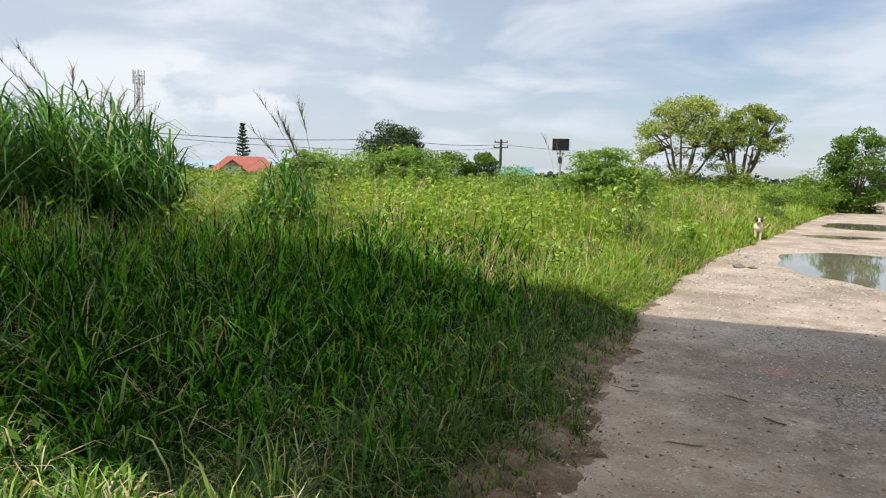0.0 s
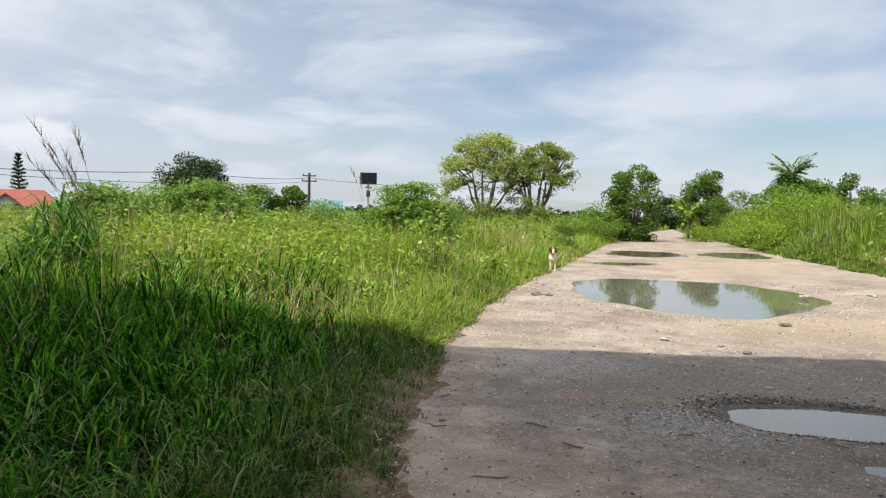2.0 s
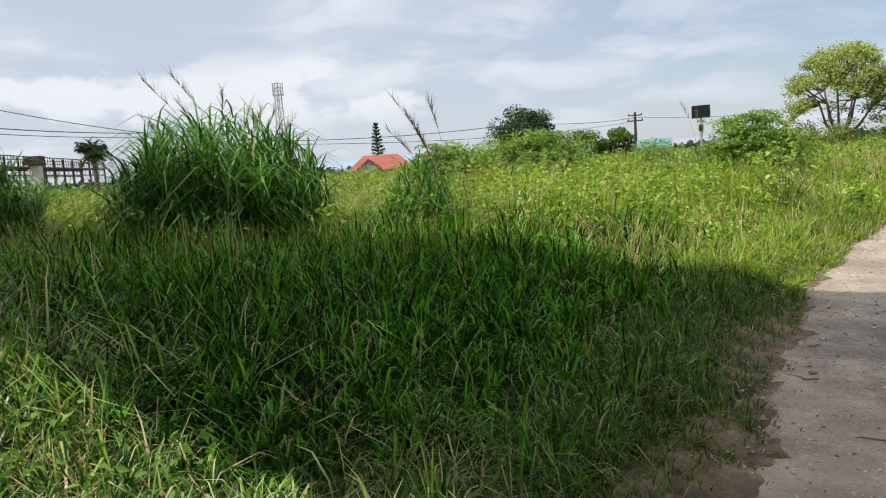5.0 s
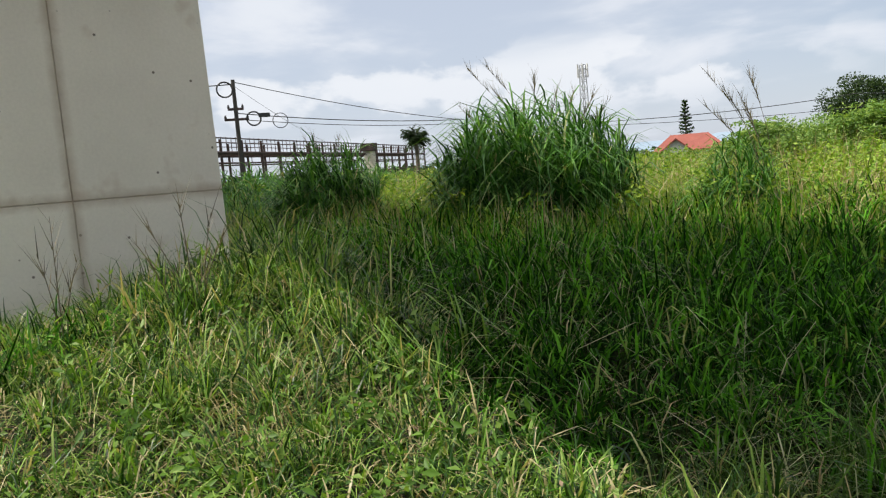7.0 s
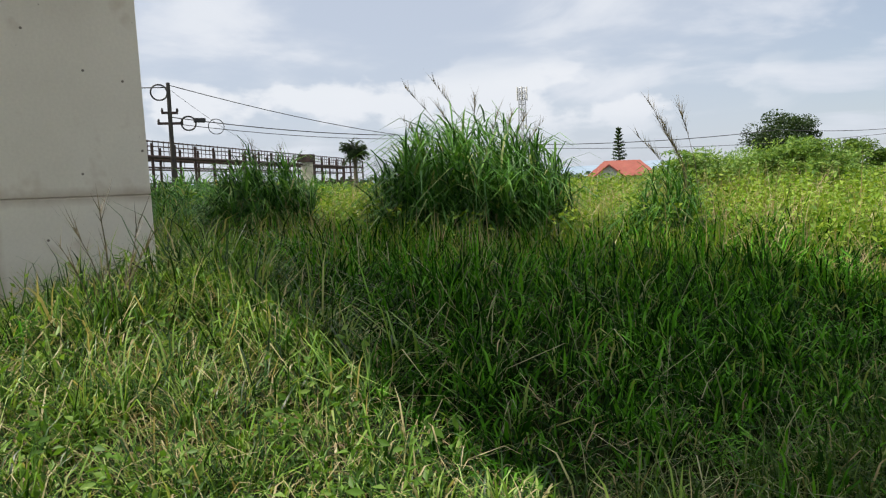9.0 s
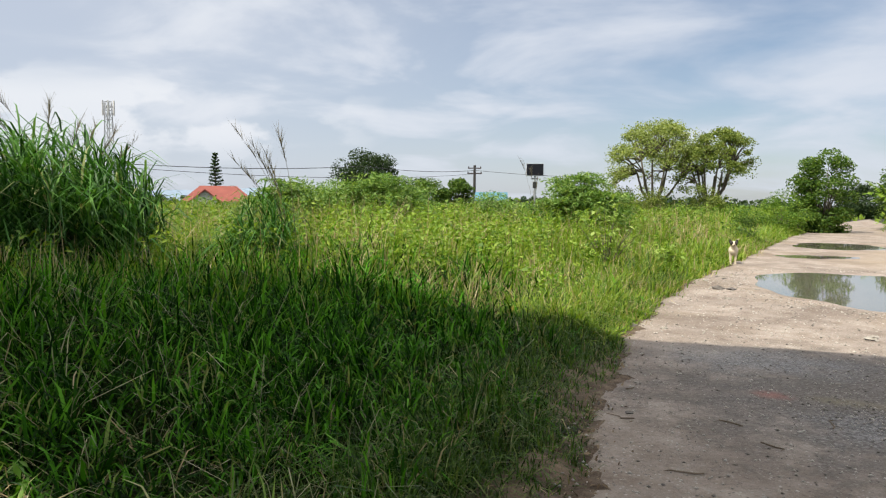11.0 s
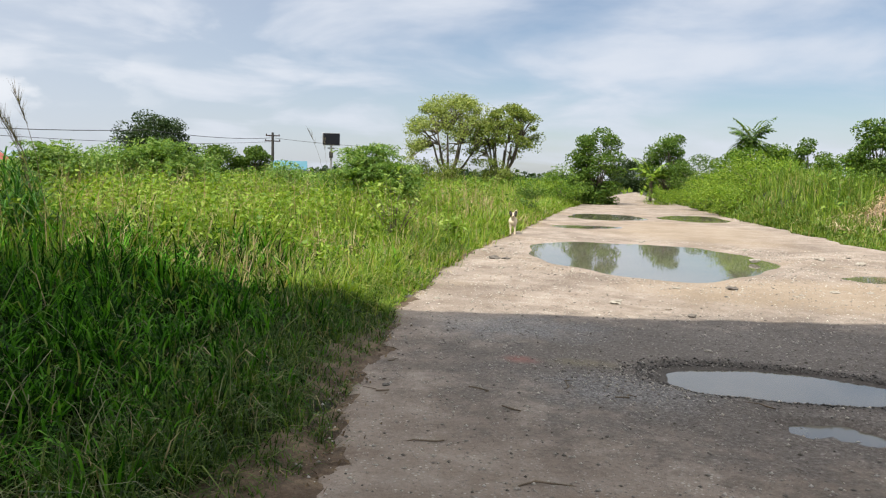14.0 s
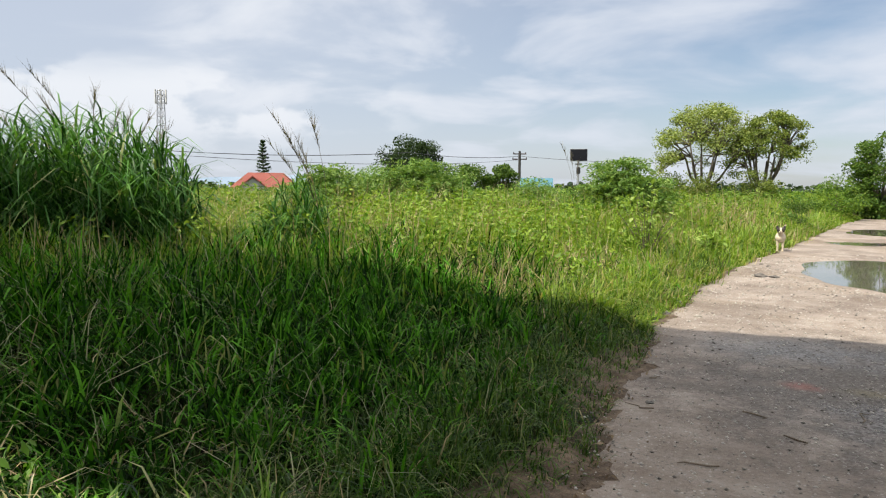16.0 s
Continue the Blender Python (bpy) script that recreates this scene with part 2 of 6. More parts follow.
def concrete():
    m, nt, b = base_mat("cast_concrete", 0.75)
    broad, grain = noise_node(nt, 0.9, 5.0, 0.6), noise_node(nt, 35.0, 3.0)
    c = ramp_node(nt, broad, [(0.3, (0.66, 0.63, 0.565)), (0.7, (0.76, 0.73, 0.66))])
    stain = noise_node(nt, 1.7, 3.0, 0.7)
    c = mix_col(nt, ramp_node(nt, stain, [(0.58, (0, 0, 0)), (0.75, (0.6, 0.6, 0.6))]), c, (0.40, 0.30, 0.23))
    # air holes left by the casting
    tc = nt.nodes.new("ShaderNodeTexCoord")
    v = nt.nodes.new("ShaderNodeTexVoronoi")
    v.inputs["Scale"].default_value = 5.5
    nt.links.new(tc.outputs["Object"], v.inputs["Vector"])
    hole = ramp_node(nt, v.outputs["Distance"], [(0.055, (1, 1, 1)), (0.085, (0, 0, 0))])
    c = mix_col(nt, hole, c, (0.16, 0.14, 0.12))
    c = mix_col(nt, 0.14, c, ramp_node(nt, grain, [(0.3, (0.5, 0.5, 0.5)), (0.7, (1, 1, 1))]), "MULTIPLY")
    nt.links.new(c, b.inputs["Base Color"])
    bump_node(nt, b, grain, 0.25, 0.004)
    return m


def dirt_road():
    """Trodden pale dirt with gravel, worn grey tar in places and damp hollows."""
    m, nt, b = base_mat("dirt_road", 0.9)
    big, mid, fine = noise_node(nt, 0.28, 5.0, 0.6), noise_node(nt, 2.6, 8.0, 0.72), noise_node(nt, 30.0, 5.0, 0.75)
    c = ramp_node(nt, mid, [(0.28, (0.215, 0.168, 0.135)), (0.44, (0.300, 0.252, 0.216)), (0.58, (0.358, 0.310, 0.274)), (0.75, (0.44, 0.395, 0.355))])
    c = mix_col(nt, ramp_node(nt, big, [(0.5, (0, 0, 0)), (0.62, (0.8, 0.8, 0.8))]), c, (0.28, 0.225, 0.172))
    # pebbles pressed into the dirt
    tp = nt.nodes.new("ShaderNodeTexCoord")
    vo = nt.nodes.new("ShaderNodeTexVoronoi")
    vo.inputs["Scale"].default_value = 34.0
    nt.links.new(tp.outputs["Object"], vo.inputs["Vector"])
    peb = ramp_node(nt, vo.outputs["Distance"], [(0.18, (1, 1, 1)), (0.32, (0, 0, 0))])
    many = mix_col(nt, 1.0, peb, ramp_node(nt, noise_node(nt, 3.0, 4.0), [(0.38, (0, 0, 0)), (0.54, (0.95, 0.95, 0.95))]), "MULTIPLY")
    c = mix_col(nt, many, c, ramp_node(nt, vo.outputs["Color"], [(0.2, (0.13, 0.12, 0.11)), (0.8, (0.60, 0.57, 0.53))]))
    def spot(cx, cy, sx, sy, r0, r1, ragged):
        """A worn patch: 1 at its middle, breaking up towards its rim."""
        tc = nt.nodes.new("ShaderNodeTexCoord")
        sc = nt.nodes.new("ShaderNodeVectorMath")
        sc.operation = "MULTIPLY"
        sc.inputs[1].default_value = (sx, sy, 0.0)
        nt.links.new(tc.outputs["Object"], sc.inputs[0])
        d = nt.nodes.new("ShaderNodeVectorMath")
        d.operation = "DISTANCE"
        d.inputs[1].default_value = (cx * sx, cy * sy, 0.0)
        nt.links.new(sc.outputs[0], d.inputs[0])
        ad = nt.nodes.new("ShaderNodeMath")
        ad.operation = "MULTIPLY_ADD"
        nt.links.new(mid, ad.inputs[0])
        ad.inputs[1].default_value = ragged
        nt.links.new(d.outputs["Value"], ad.inputs[2])
        mr = nt.nodes.new("ShaderNodeMapRange")
        mr.interpolation_type = "SMOOTHSTEP"
        k = mr.inputs
        k[1].default_value, k[2].default_value, k[3].default_value, k[4].default_value = r0 + ragged * 0.5, r1 + ragged * 0.5, 1.0, 0.0
        nt.links.new(ad.outputs[0], mr.inputs[0])
        return mr.outputs[0]

    def share(v, k):
        n = nt.nodes.new("ShaderNodeMath")
        n.operation = "MULTIPLY"
        nt.links.new(v, n.inputs[0])
        n.inputs[1].default_value = k
        return n.outputs[0]

    wash = ramp_node(nt, noise_node(nt, 0.75, 4.0, 0.6), [(0.36, (0.68, 0.65, 0.63)), (0.6, (1.08, 1.07, 1.06))])
    c = mix_col(nt, 1.0, c, wash, "MULTIPLY")
    # tan mud dried about the hollows
    c = mix_col(nt, share(spot(3.2, 11.0, 0.55, 1.0, 0.9, 2.1, 1.6), 0.6), c, (0.36, 0.285, 0.205))
    c = mix_col(nt, share(spot(2.0, 24.0, 0.6, 0.35, 0.8, 2.2, 1.6), 0.5), c, (0.35, 0.28, 0.205))
    # old tar and grey chippings round the near hollow
    vg = nt.nodes.new("ShaderNodeTexVoronoi")
    vg.inputs["Scale"].default_value = 58.0
    nt.links.new(tp.outputs["Object"], vg.inputs["Vector"])
    chips = ramp_node(nt, vg.outputs["Color"], [(0.15, (0.05, 0.047, 0.046)), (0.55, (0.125, 0.117, 0.115)), (0.78, (0.20, 0.19, 0.185)), (0.95, (0.42, 0.40, 0.38))])
    tar_c = mix_col(nt, 0.55, ramp_node(nt, fine, [(0.35, (0.07, 0.064, 0.061)), (0.55, (0.145, 0.131, 0.125)), (0.72, (0.33, 0.305, 0.29))]), chips)
    c = mix_col(nt, share(spot(2.2, 6.2, 0.62, 1.0, 1.7, 3.0, 3.2), 0.78), c, tar_c)
    # grey chippings where the tar ends, and a faded red and yellow stain
    c = mix_col(nt, share(spot(0.1, 5.3, 0.8, 1.2, 0.15, 0.75, 1.0), 0.7), c, ramp_node(nt, vg.outputs["Color"], [(0.2, (0.10, 0.10, 0.105)), (0.8, (0.33, 0.33, 0.34))]))
    c = mix_col(nt, share(spot(-1.0, 7.3, 0.7, 1.0, 0.2, 0.9, 1.0), 0.6), c, ramp_node(nt, vg.outputs["Color"], [(0.2, (0.12, 0.122, 0.13)), (0.8, (0.36, 0.365, 0.38))]))
    c = mix_col(nt, share(spot(-0.75, 5.95, 1.0, 1.3, 0.05, 0.22, 0.3), 0.5), c, (0.36, 0.13, 0.11))
    c = mix_col(nt, share(spot(-0.2, 6.0, 0.7, 1.5, 0.05, 0.3, 0.3), 0.5), c, (0.25, 0.22, 0.13))
    # damp rim of the near hollow
    c = mix_col(nt, share(spot(1.26, 5.9, 1.0, 1.9, 0.95, 1.2, 0.25), 0.6), c, (0.055, 0.05, 0.047))
    c = mix_col(nt, 0.32, c, ramp_node(nt, fine, [(0.32, (0.3, 0.28, 0.26)), (0.6, (1.1, 1.1, 1.1))]), "MULTIPLY")
    nt.links.new(c, b.inputs["Base Color"])
    bump_node(nt, b, fine, 0.9, 0.02)
    return m


def bare_earth():
    """Crumbly brown earth where the grass gives out."""
    m, nt, b = base_mat("bare_earth", 0.95)
    mid, fine = noise_node(nt, 4.0, 6.0, 0.7), noise_node(nt, 38.0, 4.0, 0.7)
    c = ramp_node(nt, mid, [(0.3, (0.06, 0.042, 0.028)), (0.5, (0.13, 0.092, 0.062)), (0.7, (0.26, 0.195, 0.135))])
    c = mix_col(nt, 0.5, c, ramp_node(nt, fine, [(0.3, (0.35, 0.33, 0.3)), (0.65, (1.1, 1.1, 1.1))]), "MULTIPLY")
    nt.links.new(c, b.inputs["Base Color"])
    bump_node(nt, b, fine, 0.9, 0.025)
    return m


def soil():
    m, nt, b = base_mat("weedy_soil", 0.95)
    mid, fine = noise_node(nt, 1.1, 5.0, 0.6), noise_node(nt, 22.0, 4.0, 0.7)
    c = ramp_node(nt, mid, [(0.3, (0.016, 0.015, 0.008)), (0.6, (0.028, 0.027, 0.012)), (0.8, (0.065, 0.05, 0.03))])
    c = mix_col(nt, 0.6, c, ramp_node(nt, fine, [(0.3, (0.4, 0.4, 0.4)), (0.7, (1, 1, 1))]), "MULTIPLY")
    nt.links.new(c, b.inputs["Base Color"])
    bump_node(nt, b, fine, 0.6, 0.02)
    return m


def water():
    m, nt, b = base_mat("muddy_water", 0.03)
    n = noise_node(nt, 0.8, 2.0)
    nt.links.new(ramp_node(nt, n, [(0.3, (0.12, 0.115, 0.095)), (0.7, (0.17, 0.16, 0.13))]), b.inputs["Base Color"])
    b.inputs["IOR"].default_value = 1.6
    b.inputs["Specular IOR Level"].default_value = 1.0
    rip = noise_node(nt, 7.0, 2.0)
    bump_node(nt, b, rip, 0.05, 0.004)
    return m


def pier_concrete():
    """The same concrete, with rusty runs along the lift joints."""
    m = concrete()
    m.name = "stained_concrete"
    nt = m.node_tree
    b = nt.nodes["Principled BSDF"]
    old = b.inputs["Base Color"].links[0].from_socket
    tc = nt.nodes.new("ShaderNodeTexCoord")
    sep = nt.nodes.new("ShaderNodeSeparateXYZ")
    nt.links.new(tc.outputs["Object"], sep.inputs[0])
    n = noise_node(nt, 2.3, 5.0, 0.65)

    def near(sock, at, reach):
        a = nt.nodes.new("ShaderNodeMath")
        a.operation = "SUBTRACT"
        nt.links.new(sock, a.inputs[0])
        a.inputs[1].default_value = at
        q = nt.nodes.new("ShaderNodeMath")
        q.operation = "ABSOLUTE"
        nt.links.new(a.outputs[0], q.inputs[0])
        r = nt.nodes.new("ShaderNodeMapRange")
        r.inputs[1].default_value, r.inputs[2].default_value, r.inputs[3].default_value, r.inputs[4].default_value = 0.0, reach, 1.0, 0.0
        nt.links.new(q.outputs[0], r.inputs[0])
        p = nt.nodes.new("ShaderNodeMath")
        p.operation = "MULTIPLY"
        nt.links.new(r.outputs[0], p.inputs[0])
        nt.links.new(n, p.inputs[1])
        return p.outputs[0]

    for sock, at, reach in ((sep.outputs[0], 1.25, 0.11), (sep.outputs[2], 1.5, 0.12)):
        f = ramp_node(nt, near(sock, at, reach), [(0.12, (0, 0, 0)), (0.5, (0.6, 0.6, 0.6))])
        old = mix_col(nt, f, old, (0.33, 0.26, 0.20))
    nt.links.new(old, b.inputs["Base Color"])
    return m


M["pier"] = pier_concrete()
M["concrete"], M["road"], M["soil"], M["water"] = concrete(), dirt_road(), soil(), water()
M["earth"] = bare_earth()


# ---- building helpers ----
def mesh_np(name, verts, faces, mat, smooth=False):
    """One mesh from an array of corners and one of faces (all with the same number of corners) or a list of such arrays."""
    groups = faces if isinstance(faces, list) else [faces]
    me = bpy.data.meshes.new(name)
    loops = np.concatenate([f.ravel() for f in groups]).astype(np.int32)
    totals = np.concatenate([np.full(len(f), f.shape[1]) for f in groups]).astype(np.int32)
    starts = np.concatenate([[0], np.cumsum(totals)[:-1]]).astype(np.int32)
    me.vertices.add(len(verts))
    me.vertices.foreach_set("co", np.asarray(verts, np.float32).ravel())
    me.loops.add(len(loops))
    me.loops.foreach_set("vertex_index", loops)
    me.polygons.add(len(totals))
    me.polygons.foreach_set("loop_start", starts)
    me.polygons.foreach_set("loop_total", totals)
    if smooth:
        me.polygons.foreach_set("use_smooth", np.ones(len(totals), bool))
    me.update(calc_edges=True)
    me.materials.append(mat)
    return me


def part(name, data, material, parent, label="", m=None):
    """Links a bmesh or a mesh as one object under a thing or a part."""
    if isinstance(data, bmesh.types.BMesh):
        me = bpy.data.meshes.new(name)
        data.to_mesh(me)
        data.free()
        me.materials.append(material)
        data = me
    ob = new(name, data)
    ob.parent = parent
    if m is not None:
        ob.matrix_basis = m
    return tagged(ob, label)


def thing(name, label, category, at=(0, 0, 0), turn=0.0, group="", kind=""):
    ob = new(name)
    ob.empty_display_size = 0.1
    ob.matrix_basis = pose(*at, 0, 0, turn)
    return tagged(ob, label, category, group, kind)


def box(bm, lo, hi, bevel=0.0):
    m = Matrix.Translation((Vector(lo) + Vector(hi)) / 2) @ Matrix.Diagonal((*(Vector(hi) - Vector(lo)), 1))
    r = bmesh.ops.create_cube(bm, size=1, matrix=m)
    if bevel:
        es = list({e for v in r["verts"] for e in v.link_edges})
        bmesh.ops.bevel(bm, geom=es, offset=bevel, segments=2, affect="EDGES", profile=0.5)
    return bm


def boxm(lo, hi, bevel=0.0):
    return box(bmesh.new(), lo, hi, bevel)


def tube(points, radii, sides=6):
    """Corners and faces of a tapered tube along points."""
    P = [Vector(p) for p in points]
    V, F = [], []
    for i, p in enumerate(P):
        d = (P[min(i + 1, len(P) - 1)] - P[max(i - 1, 0)]).normalized()
        a = d.cross(Vector((0.31, 0.95, 0.05))).normalized()
        b = d.cross(a)
        for k in range(sides):
            t = 2 * math.pi * k / sides
            V.append(p + (a * math.cos(t) + b * math.sin(t)) * radii[i])
    for i in range(len(P) - 1):
        for k in range(sides):
            F.append((i * sides + k, i * sides + (k + 1) % sides, (i + 1) * sides + (k + 1) % sides, (i + 1) * sides + k))
    return np.array([tuple(v) for v in V]), np.array(F)


def tubes_mesh(name, items, mat, sides=5):
    V, F, n = [], [], 0
    for pts, rad in items:
        v, f = tube(pts, rad, sides)
        V.append(v)
        F.append(f + n)
        n += len(v)
    return mesh_np(name, np.concatenate(V), np.concatenate(F), mat, True)


def blades_mesh(name, base, h, w, az, lean, mat, segs=2, rng=None, droop=0.25):
    """Bent, tapering blades. base: N x 3 feet; h, w: length and width; az, lean: way and share of the bend."""
    n = len(base)
    face_az = az + np.pi / 2 + rng.normal(0, 0.5, n)
    side = np.stack([np.cos(face_az), np.sin(face_az), np.zeros(n)], 1) * (w / 2)[:, None]
    way = np.stack([np.cos(az), np.sin(az), np.zeros(n)], 1)
    rows = []
    for i in range(segs):
        s = i / segs
        c = base + way * (h * lean * s ** 1.8)[:, None]
        c[:, 2] += h * (s - droop * lean * s * s)
        k = (0.75, 1.0, 0.7)[i] if segs == 3 else (0.85, 0.9)[i]
        rows += [c - side * k, c + side * k]
    tip = base + way * (h * lean)[:, None]
    tip[:, 2] += h * (1 - droop * lean * 1.6)
    rows.append(tip)
    k = len(rows)
    V = np.stack(rows, 1).reshape(-1, 3)
    o = (np.arange(n) * k)[:, None]
    quads = [np.array([[2 * i, 2 * i + 1, 2 * i + 3, 2 * i + 2]]) + o for i in range(segs - 1)]
    tris = np.array([[2 * segs - 2, 2 * segs - 1, 2 * segs]]) + o
    return mesh_np(name, V, ([np.concatenate(quads)] if quads else []) + [tris], mat)


def leaves_mesh(name, centre, size, mat, rng, aspect=0.5, up=0.4, az=None):
    """Folded pointed leaves at the given centres."""
    n = len(centre)
    d = rng.normal(0, 1, (n, 3))
    d[:, 2] = d[:, 2] * 0.6
    d /= np.linalg.norm(d, axis=1)[:, None]
    nrm = rng.normal(0, 1, (n, 3)) + np.array([0, 0, up * 3])
    s = np.cross(d, nrm)
    s /= np.linalg.norm(s, axis=1)[:, None] + 1e-6
    fold = np.cross(s, d) * (size * 0.12)[:, None]
    L, W = d * (size / 2)[:, None], s * (size * aspect / 2)[:, None]
    V = np.stack([centre - L, centre - W - L * 0.1 + fold, centre + L, centre + W - L * 0.1 + fold], 1).reshape(-1, 3)
    o = (np.arange(n) * 4)[:, None]
    return mesh_np(name, V, np.concatenate([np.array([[0, 1, 2]]) + o, np.array([[0, 2, 3]]) + o]), mat)


def ball_points(rng, n, fill=0.5):
    """Points mostly near the skin of a unit ball."""
    p = rng.normal(0, 1, (n, 3))
    p /= np.linalg.norm(p, axis=1)[:, None]
    return p * (fill + (1 - fill) * rng.random(n) ** 0.5)[:, None]


# ---- the lie of the land ----
LEFT_Y = [-60, -6, 0, 3.2, 5.1, 7.7, 11.8, 15.9, 24, 39, 86, 108, 118]
LEFT_X = [-1.0, -1.0, -1.25, -1.5, -1.9, -2.45, -2.9, -3.0, -2.9, -2.9, -0.6, 1.6, 3.0]
RIGHT_Y = [-60, 12, 16.2, 17.3, 18.3, 20.8, 25.7, 34, 62, 80, 108, 118]
RIGHT_X = [14, 14, 10.0, 7.6, 6.5, 6.0, 5.6, 4.95, 3.7, 2.9, 2.2, 2.7]


def sm(v, a, b):
    t = np.clip((v - a) / (b - a), 0, 1)
    return t * t * (3 - 2 * t)


def left_edge(y):
    return np.interp(y, LEFT_Y, LEFT_X) + 0.05 * np.sin(y * 2.1) + 0.03 * np.sin(y * 5.3 + 1)


def right_edge(y):
    return np.interp(y, RIGHT_Y, RIGHT_X) + 0.12 * np.sin(y * 1.7) + 0.07 * np.sin(y * 4.1)


def wave(x, y):
    return np.sin(x * 0.61 + 1.3) * np.sin(y * 0.53 + 0.4) + 0.5 * np.sin(x * 1.37 + y * 0.9) * np.sin(y * 1.51 - x * 0.4)


def land(x, y):
    """Height of the soil."""
    x, y = np.asarray(x, float), np.asarray(y, float)
    s, r = left_edge(y) - x, x - right_edge(y)
    z = 0.28 * sm(s, 0, 5) + 0.05 * sm(s, 0, 0.6) + 0.06 * wave(x * 1.5, y * 1.5) * sm(s, 0.5, 4)
    bank = sm(r, -0.2, 2.6) * (1 - 0.62 * sm(r, 2.6, 6.5)) * sm(y, 20, 36) * (1 - sm(y, 52, 75))
    z = z + 1.35 * bank + 0.2 * sm(r, 0, 3) * sm(y, 17, 24)
    inside = (s < 0) & (r < 0)
    return np.where(inside, -0.25 * np.minimum(sm(-s, 0, 0.5), sm(-r, 0, 0.5)), z)


def grass_height(x, y):
    """How tall the grass stands."""
    s = np.maximum(left_edge(y) - x, x - right_edge(y))
    d = np.hypot(x, y)
    h = 0.14 + 0.26 * sm(d, 7, 13) + 0.19 * sm(s, -0.05, 0.7) + 0.32 * sm(s, 1.2, 3.4)
    h = h + 0.30 * sm(d, 9.5, 20) * sm(s, 0.2, 2.2) + 0.13 * sm(d, 4.8, 7.5) * (1 - sm(d, 9.5, 14)) * sm(s, 2.2, 4.2)
    h = h * (1 - 0.35 * (1 - sm(y, 0.9, 2.6)) * sm(x, -7.0, -4.0))
    h = h * (1 - 0.42 * (1 - sm(y, -0.8, 0.9)) * (1 - sm(x, -4.5, -3.0)))
    h = h * (1 - 0.62 * sm(x, 4.5, 6.2) * (1 - sm(y, 21, 27)))
    return h * (1 + 0.13 * wave(x * 1.3, y * 1.3))


def spaced(*spans):
    out = [np.arange(a, b, st) for a, b, st in spans]
    return np.unique(np.concatenate(out))


def grid_mesh(name, xs, ys, height, mat):
    X, Y = np.meshgrid(xs, ys)
    V = np.stack([X, Y, height(X, Y)], -1).reshape(-1, 3)
    nx = len(xs)
    i = (np.arange(len(ys) - 1)[:, None] * nx + np.arange(nx - 1)[None]).ravel()
    return mesh_np(name, V, np.stack([i, i + 1, i + nx + 1, i + nx], 1), mat, True)


def build_ground():
    gx = spaced((-3000, -400, 200), (-400, -80, 20), (-80, -20, 2.5), (-20, 16, 0.25), (16, 60, 2), (60, 400, 20), (400, 3001, 200))
    gy = spaced((-3000, -400, 200), (-400, -60, 20), (-60, -8, 3), (-8, 30, 0.25), (30, 90, 1.0), (90, 400, 20), (400, 3001, 200))
    g = new("ground", grid_mesh("ground", gx, gy, land, M["soil"]))
    tagged(g, "dark weedy soil under the overgrown field", "ground", kind="structure")


# puddles: centre, half axes, a share of waviness and a seed
PUDDLES = [((1.26, 5.90), (0.90, 0.47), 0.08, 1), ((1.38, 4.85), (0.26, 0.21), 0.25, 2), ((0.5, 15.4), (2.5, 3.5), 0.12, 3),
           ((-0.55, 32.0), (1.85, 2.7), 0.12, 4), ((3.1, 33.2), (1.6, 2.8), 0.14, 5), ((-1.1, 24.6), (1.25, 1.0), 0.15, 6),
           ((4.6, 13.4), (0.95, 0.62), 0.15, 7)]


def puddle_reach(p, x, y):
    """1 on the shore, less within."""
    (cx, cy), (ax, ay), wav, seed = p
    u, v = (x - cx) / ax, (y - cy) / ay
    a = np.arctan2(v, u)
    edge = 1 + wav * (0.6 * np.sin(2 * a + seed) + 0.5 * np.sin(3 * a + 2.1 * seed) + 0.35 * np.sin(5 * a + 0.7 * seed) + 0.18 * np.sin(11 * a + seed))
    return np.hypot(u, v) / edge


def road_height(x, y):
    z = 0.012 * wave(x * 2.2, y * 2.2) + 0.006 * np.sin(x * 7.1 + y * 3.3) * np.sin(y * 6.1 - x * 2)
    z = z + 0.02
    for p in PUDDLES:
        r = puddle_reach(p, x, y)
        z = z * sm(r, 0.9, 1.5) - 0.06 * (1 - sm(r, 0.55, 1.12)) + 0.012 * np.exp(-((r - 1.25) / 0.12) ** 2)
    return z


